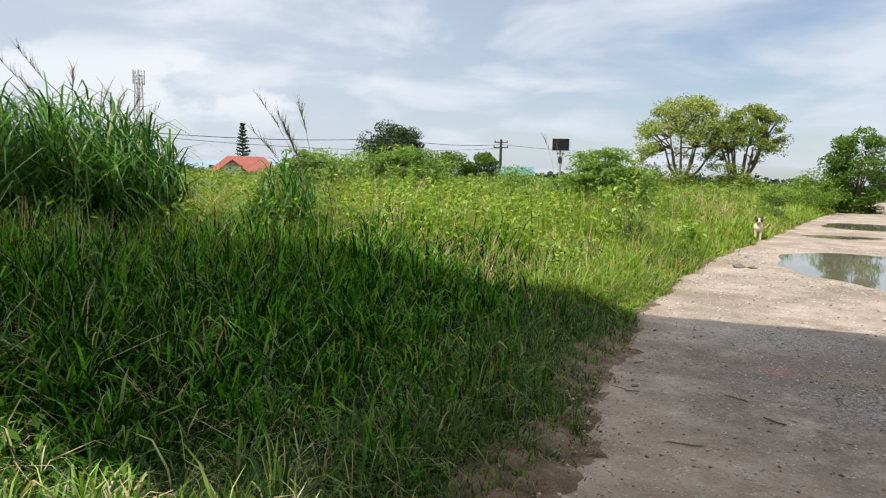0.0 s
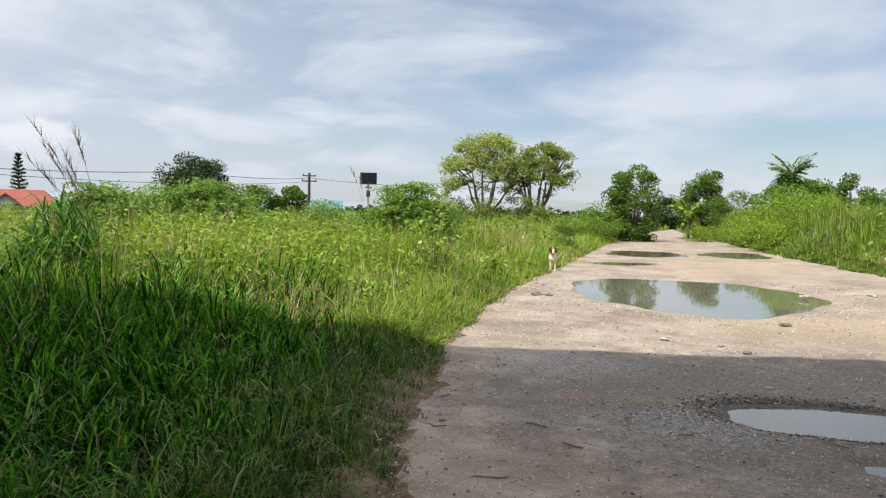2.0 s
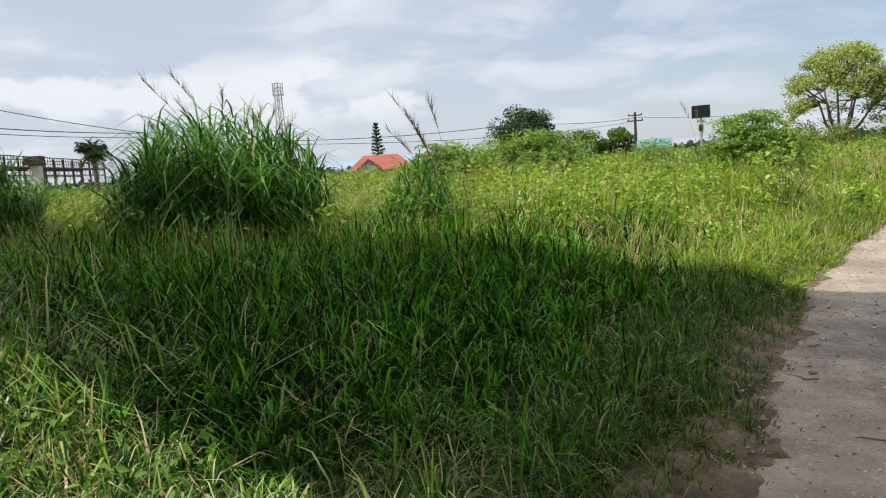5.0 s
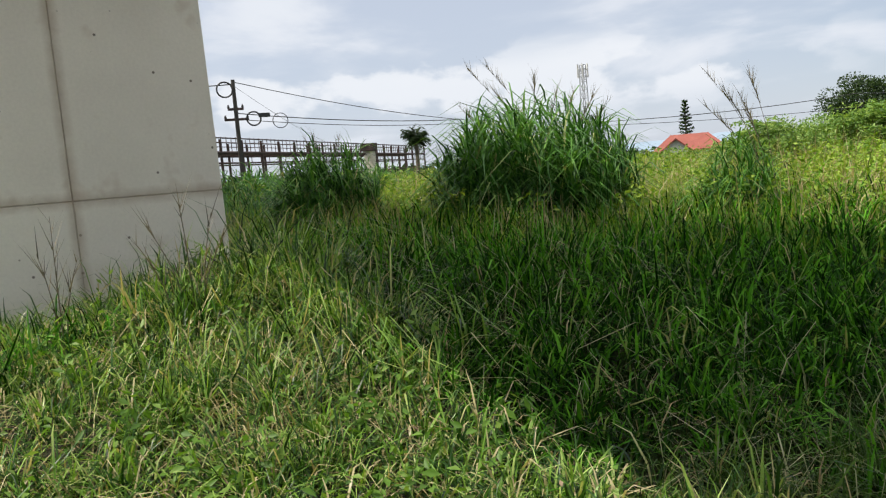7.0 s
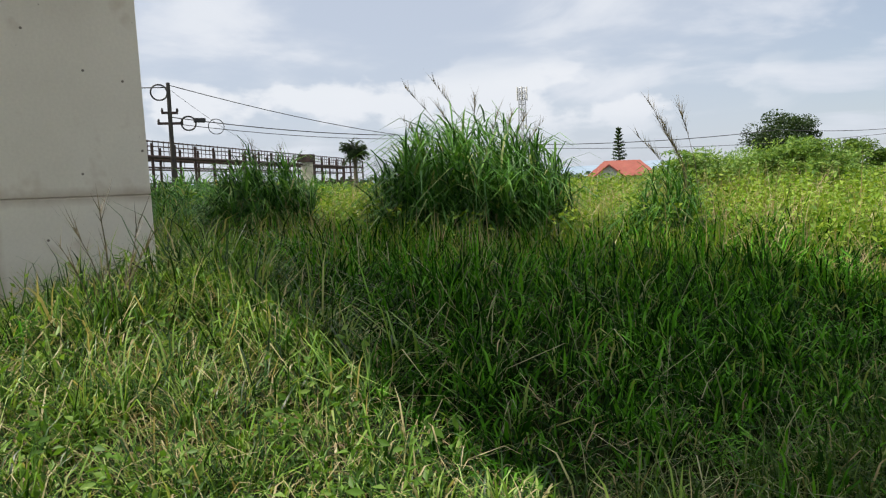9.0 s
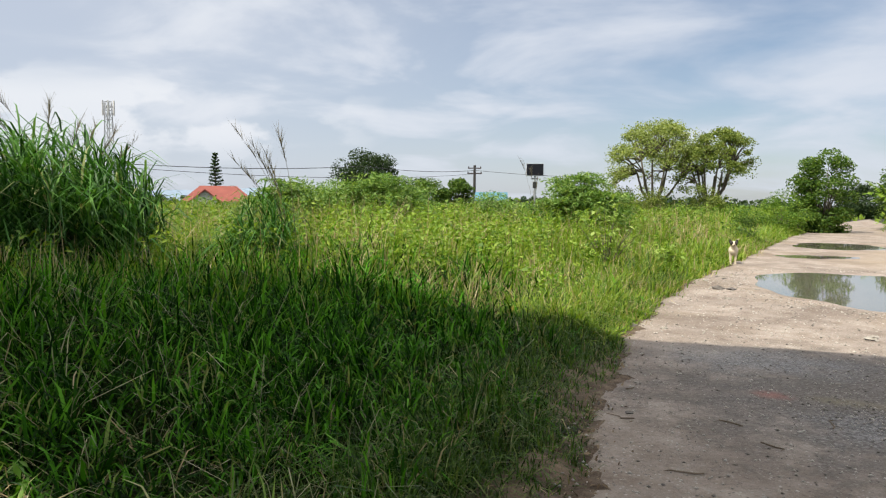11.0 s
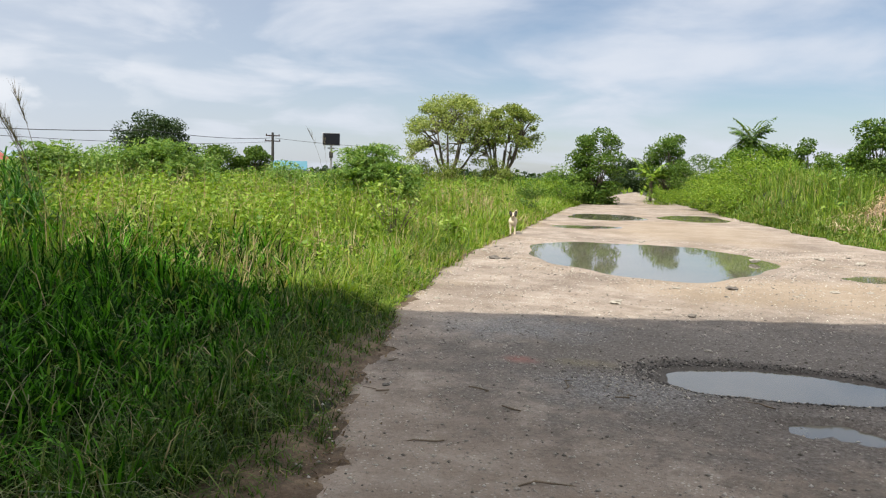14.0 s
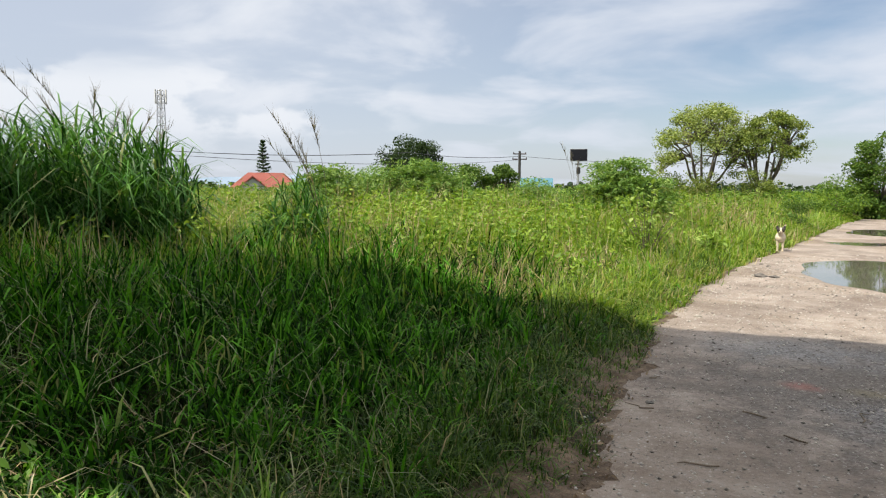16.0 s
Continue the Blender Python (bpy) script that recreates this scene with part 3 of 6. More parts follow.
def build_road():
    ys = spaced((-60, -8, 2), (-8, 2, 0.25), (2, 9, 0.06), (9, 22, 0.12), (22, 45, 0.3), (45, 112, 1.5))
    us = np.linspace(0, 1, 130)
    Y = np.repeat(ys[:, None], len(us), 1)
    A, B = left_edge(ys)[:, None] - 0.15, right_edge(ys)[:, None] + 0.15
    # most of the rows of corners lie on the left, where the track is narrow all along
    X = A + (B - A) * (0.55 * us + 0.45 * us ** 2)[None]
    Z = road_height(X, Y)
    Z = Z - 0.10 * sm(np.maximum(A + 0.3 - X, X - B + 0.3), 0, 0.3)
    V = np.stack([X, Y, Z], -1).reshape(-1, 3)
    n = len(us)
    i = (np.arange(len(ys) - 1)[:, None] * n + np.arange(n - 1)[None]).ravel()
    r = new("road", mesh_np("road", V, np.stack([i, i + 1, i + n + 1, i + n], 1), M["road"], True))
    tagged(r, "pale rutted dirt and gravel track with hollows full of rainwater", "dirt road", kind="structure")
    for p in PUDDLES:
        (cx, cy), (ax, ay), wav, seed = p
        a = np.linspace(0, 2 * math.pi, 96, endpoint=False)
        ring = np.stack([cx + 1.22 * ax * np.cos(a), cy + 1.22 * ay * np.sin(a), np.full(96, -0.012)], 1)
        me = mesh_np("puddle", ring, np.arange(96)[None], M["water"])
        w = new("puddle", me)
        tagged(w, "still muddy rainwater lying in a hollow of the track", "puddle", kind="structure")


def build_margin():
    """The crumbling brown strip between the field and the track."""
    ys = spaced((-12, 0.5, 0.12), (0.5, 9, 0.04), (9, 24, 0.1), (24, 60, 0.5))
    us = np.linspace(-0.5, 0.6, 40)
    Y = np.repeat(ys[:, None], len(us), 1)
    X = left_edge(Y) + us[None]
    U = np.repeat(us[None], len(ys), 0)
    rough = np.sin(X * 9.1 + Y * 5.7) * np.sin(Y * 7.9 - X * 4.3) + 0.6 * np.sin(X * 23 + Y * 17) * np.sin(Y * 21 - X * 11) + 0.8 * np.sin(Y * 2.3 + 1.1)
    fall = road_height(X, Y) - 0.10 * sm(0.15 - U, 0, 0.3)
    Z = np.maximum(land(X, Y), fall) + 0.022 + 0.016 * rough - 0.085 * sm(U, -0.05, 0.42) - 0.06 * (1 - sm(U, -0.5, -0.25))
    V = np.stack([X, Y, Z], -1).reshape(-1, 3)
    n = len(us)
    i = (np.arange(len(ys) - 1)[:, None] * n + np.arange(n - 1)[None]).ravel()
    ob = new("earth_margin", mesh_np("earth_margin", V, np.stack([i, i + 1, i + n + 1, i + n], 1), M["earth"], True))
    tagged(ob, "crumbling bare brown earth along the track's grassy edge", "ground", kind="structure")


build_ground()
build_road()
build_margin()


# ---- the viaduct ----
def tapered(bm, w):
    """The pier narrows a little on its way up."""
    for v in bm.verts:
        v.co.x = w / 2 + (v.co.x - w / 2) * (1.012 - 0.012 * max(v.co.z, 0))
    return bm


def build_viaduct():
    via = thing("viaduct", "grey concrete road viaduct on a broad cast pier", "viaduct")
    bm = bmesh.new()
    xs = [-60, -30, -16, -4.2, -3.4, 0, 20, 30, 60]
    front = lambda x: 3.05 + 0.2 * max(min(x, 30), -16)
    rear = lambda x: -2.66 + 0.5 * max(min(x + 4.2, 0.8), 0.0)
    rows = []
    for x in xs:
        f, b = front(x), rear(x)
        prof = [(b, 6.0), (f - 0.5, 6.0), (f, 6.6), (f, 7.5), (f - 0.25, 7.5), (f - 0.25, 6.8), (b + 0.25, 6.8), (b + 0.25, 7.5), (b, 7.5)]
        rows.append([bm.verts.new((x, y, z)) for y, z in prof])
    for r0, r1 in zip(rows, rows[1:]):
        for k in range(len(r0)):
            bm.faces.new((r0[k], r0[(k + 1) % len(r0)], r1[(k + 1) % len(r1)], r1[k]))
    bm.faces.new(rows[0])
    bm.faces.new(rows[-1][::-1])
    bmesh.ops.recalc_face_normals(bm, faces=bm.faces)
    part("deck", bm, M["concrete"], via)
    # the pier: a core, with cast lifts that meet in narrow joints
    a, b = Vector((-7.62, -1.66, 0)), Vector((-8.05, 0.95, 0))
    u = (b - a).normalized()
    pier = part("pier", tapered(boxm((0.012, 0.012, -0.8), ((b - a).length - 0.012, 1.55, 6.02)), (b - a).length), M["pier"], via, "pale grey cast concrete pier with stained joints")
    pier.matrix_basis = Matrix.Translation(a) @ Matrix.Rotation(math.atan2(u.y, u.x), 4, "Z")
    w = (b - a).length
    mid = w * 0.47
    for z0, z1 in ((-0.6, 1.49), (1.50, 4.2), (4.21, 6.0)):
        for x0, x1 in ((0.0, mid - 0.0025), (mid + 0.0025, w)):
            part("panel", tapered(boxm((x0, 0.0, z0), (x1, 0.09, z1), 0.008), w), M["pier"], pier)
    return via


build_viaduct()


# ---- grass and weeds ----
def clear_of(x, y):
    """Where plants may stand: off the track and out of the pier."""
    ok = (x < left_edge(y) + 0.04) | (x > right_edge(y) + 0.1)
    pier = (x > -9.9) & (x < -7.45) & (y > -1.9) & (y < 1.35)
    bare = np.hypot((x - 11.9) / 4.3, (y - 18.4) / 6.0) < 1 + 0.08 * np.sin(3 * x + 2 * y)
    return ok & ~pier & ~bare


def scatter(rng, n, r0, r1, a0, a1, power):
    """Feet of plants: az in degrees to the left of the track's line; the crowd thins with distance."""
    e = 2 - power
    r = (r0 ** e + (r1 ** e - r0 ** e) * rng.random(n)) ** (1 / e)
    a = np.radians(a0 + (a1 - a0) * rng.random(n))
    x, y = -r * np.sin(a), r * np.cos(a)
    k = clear_of(x, y)
    return x[k], y[k], r[k]


def add_grass(name, label, seed, n, r0, r1, a0, a1, power, mat, width, segs, hscale=1.0, lean=(0.15, 0.6), keep=None, droop=0.3, tuft=1, spread=0.08, far=14.0):
    """Tufts of blades that lean outwards from their roots."""
    rng = np.random.RandomState(seed)
    x, y, r = scatter(rng, n // tuft, r0, r1, a0, a1, power)
    if keep is not None:
        k = rng.random(len(x)) < keep(x, y)
        x, y, r = x[k], y[k], r[k]
    tall = np.repeat(0.7 + 0.5 * rng.random(len(x)), tuft)
    x, y, r = np.repeat(x, tuft), np.repeat(y, tuft), np.repeat(r, tuft)
    n = len(x)
    az = rng.random(n) * 2 * np.pi
    off = spread * (0.3 + rng.random(n)) * (1 + r / 12) * (tuft > 1)
    x, y = x + off * np.cos(az), y + off * np.sin(az)
    h = grass_height(x, y) * (0.55 + 0.65 * rng.random(n)) * tall * hscale
    base = np.stack([x, y, land(x, y) - 0.03], 1)
    w = width * (1 + r / far) * (0.55 + 0.8 * rng.random(n))
    ln = lean[0] + (lean[1] - lean[0]) * rng.random(n) ** 1.5
    ob = new(name, blades_mesh(name, base, h, w, az + rng.normal(0, 0.5, n), ln, mat, segs, rng, droop))
    return tagged(ob, label, "grass", kind="stuff")


def hollows(x, y):
    """Grass stands thick in some spots and thin in others."""
    v = np.sin(5.1 * x + 1.3 * np.sin(3.1 * y)) * np.sin(4.6 * y + 1.1 * np.sin(2.6 * x))
    return 0.12 + 0.88 * sm(v, -0.3, 0.15)


def dead_patch(x, y):
    """Spots where the sward has died back to brown litter."""
    return sm(np.sin(1.9 * x + 0.7) * np.sin(2.3 * y + 1.9) + 0.5 * np.sin(4.7 * x + 3.1 * y), 0.25, 0.8) * (y < 1.5)


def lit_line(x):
    """Where the sunlit strip before the pier gives way to the viaduct's shade, and pale blades to shade-darkened ones.
    """
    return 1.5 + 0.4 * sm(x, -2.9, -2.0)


def verge_share(x, y):
    """The sunlit short sward by the pier."""
    return (1 - sm(y - lit_line(x), -0.3, 0.25)) * hollows(x, y) * (1 - 0.75 * dead_patch(x, y))


def shade_share(x, y):
    s = left_edge(y) - x
    worn = 0.06 + 0.94 * sm(s + 0.22 * np.sin(4.3 * x + 2.9 * y) * np.sin(3.7 * y - 1.9 * x), -0.12, 0.32)
    return sm(y, 1.4, 2.6) * (1 - sm(s, 0.6, 1.7)) * hollows(x, y) * worn


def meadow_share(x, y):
    """Shade-darkened blades: thin just inside the shade, thick further in."""
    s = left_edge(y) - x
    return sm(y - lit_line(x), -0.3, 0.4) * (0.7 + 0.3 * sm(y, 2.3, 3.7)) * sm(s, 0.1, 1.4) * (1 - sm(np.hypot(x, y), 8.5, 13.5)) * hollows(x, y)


def fringe_share(x, y):
    """Lush tufts along the line where the shade begins."""
    return np.exp(-((y - lit_line(x) + 0.22 - 0.12 * np.sin(2.1 * x)) / 0.28) ** 2) * hollows(x + 3, y) * sm(left_edge(y) - x, 0.4, 1.2)


add_grass("meadow_grass", "dense long grass, its green darkened for the viaduct's shade", 1, 175000, 1.6, 14, -5, 112, 1.15, M["blade"], 0.0135, 3, 1.0, (0.25, 1.5), meadow_share, 0.5, tuft=11, spread=0.07)
# added low dark blades paint the shaded gaps of the meadow
add_grass("under_shade", "short dark blades standing in for the shade under the long grass", 18, 150000, 1.6, 10, 0, 100, 1.25, M["under_shade"], 0.010, 2, 0.55, (0.2, 1.6), lambda x, y: sm(y - lit_line(x), 0.0, 0.5) * sm(left_edge(y) - x, 0.1, 0.6), 0.5, tuft=8, spread=0.09)
add_grass("verge_grass", "sunlit tangled grass in front of the pier", 2, 125000, 1.5, 13, 20, 125, 1.15, M["verge"], 0.0078, 3, 1.35, (0.3, 1.7), verge_share, droop=0.5, tuft=10, spread=0.06)
add_grass("fringe_grass", "lush arching sunlit grass where the shade begins", 10, 50000, 1.6, 11, 25, 100, 1.1, M["verge"], 0.0105, 3, 1.45, (0.25, 1.4), fringe_share, droop=0.5, tuft=12, spread=0.05)
add_grass("pier_grass", "tall lush grass at the foot of the pier", 19, 30000, 4.2, 8.2, 68, 118, 1.0, M["verge"], 0.013, 3, 1.15, (0.2, 1.3), lambda x, y: np.exp(-((x + 6.4) / 0.75) ** 2) * sm(y, -1.2, 0.4) * (1 - sm(y, 1.2, 1.8)) * hollows(x + 1, y), droop=0.5, tuft=12, spread=0.06)
add_grass("bent_stems", "pale bent stems among the shaded grass", 20, 2400, 1.7, 8, 10, 95, 1.2, M["stem"], 0.0050, 3, 1.5, (0.4, 1.7), lambda x, y: sm(y, 1.5, 1.9) * (1 - 0.75 * sm(y, 3.0, 4.5)) * sm(left_edge(y) - x, 0.2, 0.8), droop=0.4, tuft=3, spread=0.05)
add_grass("edge_grass", "short olive tangled grass along the track's edge", 8, 90000, 1.5, 15, -5, 75, 1.1, M["edge"], 0.007, 3, 1.1, (0.3, 1.7), shade_share, droop=0.5, tuft=9, spread=0.07)
add_grass("dry_grass", "straw-coloured dead blades among the grass", 3, 21000, 1.5, 14, -5, 125, 1.2, M["dry"], 0.0065, 3, 1.15, (0.4, 1.8), lambda x, y: 1 - 0.97 * sm(y - lit_line(x), 0.0, 0.4), droop=0.5, tuft=3)
add_grass("worn_grass", "bleached thin grass where the field meets the track", 14, 34000, 6, 13, 10, 50, 1.0, M["dry"], 0.006, 3, 0.8, (0.2, 1.4), lambda x, y: 0.8 * np.exp(-((left_edge(y) - x - 1.2) / 1.1) ** 2) * sm(wave(x * 0.9, y * 0.9), -0.6, 0.3) * sm(y, 7.0, 8.0), droop=0.5, tuft=5)
add_grass("field_grass", "tall sunlit yellow-green grass of the open field", 4, 165000, 7, 75, -35, 100, 1.2, M["field"], 0.011, 2, 0.80, (0.1, 0.9), lambda x, y: sm(np.hypot(x, y), 6, 9.5), tuft=8, spread=0.12, far=10.0)
add_grass("bank_grass", "sunlit long grass on the bank beside the track", 6, 90000, 16, 62, -42, 0, 1.0, M["bank"], 0.009, 2, 0.9, (0.1, 0.9), lambda x, y: (x > 0) * 1.0, tuft=6, spread=0.15, far=12.0)
add_grass("pale_grass", "pale seeding grass thinly spread through the field", 7, 26000, 8.5, 40, 5, 75, 1.2, M["dry"], 0.006, 2, 1.05, (0.1, 0.8), lambda x, y: 0.25 + 0.75 * (wave(x * 0.5 + 2, y * 0.5) > 0.3), tuft=4, spread=0.15, far=10.0)
add_grass("rear_grass", "rough grass round the back of the viaduct", 9, 36000, 1.6, 40, 118, 262, 1.35, M["verge"], 0.012, 2, 1.3, (0.2, 1.2), lambda x, y: (x < 0) * 1.0, tuft=6, spread=0.12)
add_grass("far_grass", "distant rough grassland", 5, 30000, 60, 260, -70, 115, 1.3, M["field"], 0.045, 2, 1.0, (0.1, 0.5), tuft=2)


def add_margin(label, seed, n, side, y0, span, mat, width):
    """Grass that hangs over the margins of the track."""
    rng = np.random.RandomState(seed)
    y = y0 + span * rng.random(n) ** 1.8
    off = np.abs(rng.normal(0, 0.55, n))
    x = left_edge(y) + 0.05 - off if side < 0 else right_edge(y) - 0.05 + off
    k = (y > 17.5) & (np.hypot((x - 11.9) / 4.3, (y - 18.4) / 6.0) > 1) if side > 0 else (y > 0)
    x, y, off = x[k], y[k], off[k]
    n = len(x)
    base = np.stack([x, y, land(x, y) - 0.02], 1)
    h = (0.16 + 0.34 * sm(off, 0.05, 0.8)) * (0.6 + 0.8 * rng.random(n)) * (1 + 0.3 * sm(y, 12, 25))
    h = h * (1 - 0.6 * sm(x, 4.5, 6.0) * (1 - sm(y, 20, 25))) * (0.6 + 0.4 * sm(y, 4, 9))
    ob = new("margin_grass", blades_mesh("margin_grass", base, h, width * (1 + y / 11), rng.random(n) * 6.28, 0.2 + 1.1 * rng.random(n), mat, 2, rng, 0.4))
    tagged(ob, label, "grass", kind="stuff")


add_margin("bright grass hanging over the field margin of the track", 15, 24000, -1, 7.5, 75, M["field"], 0.011)
add_margin("dull green grass on the bank margin of the track", 16, 18000, 1, 7.5, 75, M["bank"], 0.010)
add_margin("trodden grass at the near margin of the track", 17, 8000, -1, 1.6, 7.0, M["edge"], 0.006)


def add_weeds(name, label, seed, n, per, r0, r1, a0, a1, power, mat, size, spread, lift, keep=None):
    rng = np.random.RandomState(seed)
    x, y, r = scatter(rng, n, r0, r1, a0, a1, power)
    s = left_edge(y) - x
    k = (s > 1.2) | (s < -3)
    if keep is not None:
        k &= rng.random(len(x)) < keep(x, y)
    x, y, r = x[k], y[k], r[k]
    rad = spread * (0.6 + 0.9 * rng.random(len(x)))
    top = grass_height(x, y) * lift
    C = np.stack([x, y, land(x, y) + top * 0.55], 1)
    P = ball_points(rng, per * len(x), 0.35) * np.repeat(np.stack([rad, rad, top * 0.6], 1), per, 0) + np.repeat(C, per, 0)
    sz = np.repeat(size * (1 + r / 40), per) * (0.6 + 0.8 * rng.random(len(P)))
    ob = new(name, leaves_mesh(name, P, sz, mat, rng, 0.45))
    return tagged(ob, label, "weeds", kind="stuff")


add_weeds("broadleaf_weeds", "bright green broad-leaved weeds through the sunlit field", 11, 1500, 60, 9.5, 34, 8, 70, 1.1, M["weed"], 0.066, 0.36, 0.88, lambda x, y: 0.15 + 0.75 * (wave(x * 0.7, y * 0.7) > 0.0))
add_weeds("creeping_weeds", "small leafy weeds among the short grass", 13, 420, 14, 1.8, 7, 55, 125, 1.0, M["verge_weed"], 0.058, 0.14, 0.95, lambda x, y: (y < 1.6) * 0.8)
add_weeds("scrub", "low green scrub over the back of the field", 12, 900, 90, 18, 90, -35, 95, 1.1, M["scrub"], 0.09, 0.9, 0.95, lambda x, y: np.where(x > 2, 0.9, 0.6))


def add_far_woods():
    rng = np.random.RandomState(21)
    n = 420
    a = np.radians(-80 + 200 * rng.random(n))
    r = 190 + 160 * rng.random(n)
    C = np.stack([-r * np.sin(a), r * np.cos(a), 1.2 + 0 * r], 1)
    R = np.stack([5 + 5 * rng.random(n), 5 + 5 * rng.random(n), 1.6 + 1.6 * rng.random(n)], 1)
    k = ~((np.abs(a) < 0.05))
    C, R = C[k], R[k]
    P = ball_points(rng, 60 * len(C), 0.5) * np.repeat(R, 60, 0) + np.repeat(C, 60, 0)
    P[:, 2] = np.maximum(P[:, 2], 0.3)
    ob = new("far_woods", leaves_mesh("far_woods", P, 1.3 + 0.8 * rng.random(len(P)), M["dark_tree"], rng, 0.8))
    tagged(ob, "dark low belt of distant trees", "woods", kind="stuff")


add_far_woods()


# ---- trees and bushes ----
def tree(name, label, at, height, width, seed, mat, clumps=26, per=170, leaf=0.3, bole=0.25, flat=0.75, trunk_r=0.22, low=0.2, lean=0.0, clump_size=0.26, sag=0.0, category="tree"):
    rng = np.random.RandomState(seed)
    height = height - (at[2] if category == "tree" else 0)
    t = thing(name, label, category, at)
    items, C = [], []
    top = Vector((lean * height, 0, height * bole))
    items.append(([(0, 0, -0.4), (lean * height * 0.4, 0.03 * height, height * bole * 0.5), tuple(top)], [trunk_r * 1.25, trunk_r, trunk_r * 0.85]))
    mid_z = height * (low + 1) / 2
    for i in range(clumps):
        p = ball_points(rng, 1, 0.55)[0]
        c = Vector((p[0] * width * 0.40 + lean * height, p[1] * width * 0.40, mid_z + p[2] * height * (1 - low) * 0.5 * flat))
        bend = top.lerp(c, 0.5) + Vector((0, 0, height * 0.06))
        items.append(([tuple(top * 0.9), tuple(bend), tuple(c)], [trunk_r * 0.42, trunk_r * 0.22, trunk_r * 0.06]))
        C.append(c)
    part("trunk", tubes_mesh("trunk", items, M["bark"]), None, t)
    C = np.array([tuple(c) for c in C])
    rad = width * clump_size * (0.6 + 0.7 * rng.random(len(C)))
    per, leaf = int(per * 2.0), leaf * 0.68
    P = ball_points(rng, per * len(C), 0.3) * np.repeat(np.stack([rad, rad, rad * 0.62], 1), per, 0) + np.repeat(C, per, 0)
    P[:, 2] = np.maximum(P[:, 2] - sag * np.abs(P[:, 0]), 0.15)
    part("crown", leaves_mesh("crown", P, leaf * (0.6 + 0.8 * rng.random(len(P))), mat, rng, 0.55), None, t)
    return t


def umbrella_tree(name, label, at, height, width, seed, mat, clumps, lean):
    """Forking limbs that carry flat pads of leaves over an open dome."""
    rng = np.random.RandomState(seed)
    t = thing(name, label, "tree", at)
    H = height - at[2]
    fork = Vector((0.1, 0, H * 0.13))
    items = [([(0, 0, -0.4), (0.1, 0, H * 0.1), tuple(fork)], [0.34, 0.27, 0.25])]
    ends, pads = [], []
    for k in range(9):
        a = 2 * math.pi * k / 9 + rng.normal(0, 0.2)
        rr = width * (0.12 + 0.16 * rng.random())
        e = Vector((math.cos(a) * rr + lean * 0.4, math.sin(a) * rr, H * (0.42 + 0.2 * rng.random())))
        b = fork.lerp(e, 0.5) + Vector((math.cos(a), math.sin(a), -0.4)) * 0.25
        items.append(([tuple(fork * 0.92), tuple(b), tuple(e)], [0.14, 0.10, 0.07]))
        ends.append(e)
    for k in range(clumps):
        a, r2 = rng.random() * 2 * math.pi, rng.random()
        r = math.sqrt(r2) * (1 + 0.10 * math.sin(3 * a + seed) + 0.07 * math.sin(5 * a))
        top = H * (0.36 + 0.60 * math.sqrt(max(0.0, 1 - 0.98 * r2)))
        z = top * (1.0 if k % 4 else 0.5 + 0.45 * rng.random())
        c = Vector((math.cos(a) * r * width * 0.47 + lean * (z / H), math.sin(a) * r * width * 0.47, z))
        e = min(ends, key=lambda q: (q - c).length)
        m = e.lerp(c, 0.5) + Vector((rng.normal(0, 0.15), rng.normal(0, 0.15), 0.22))
        items.append(([tuple(e), tuple(m), tuple(c)], [0.075, 0.05, 0.02]))
        pads.append((*c, width * (0.05 + 0.07 * rng.random())))
    part("trunk", tubes_mesh("trunk", items, M["bark"]), None, t)
    D = np.array(pads)
    per = 150
    R = np.repeat(D[:, 3], per)
    P = np.clip(rng.normal(0, 0.55, (per * len(D), 3)), -1.1, 1.1) * np.stack([R, R, R * 0.6], 1) + np.repeat(D[:, :3], per, 0)
    part("crown", leaves_mesh("crown", P, 0.12 + 0.14 * rng.random(len(P)), mat, rng, 0.55), None, t)
    return t


def gz(x, y):
    return float(land(x, y))


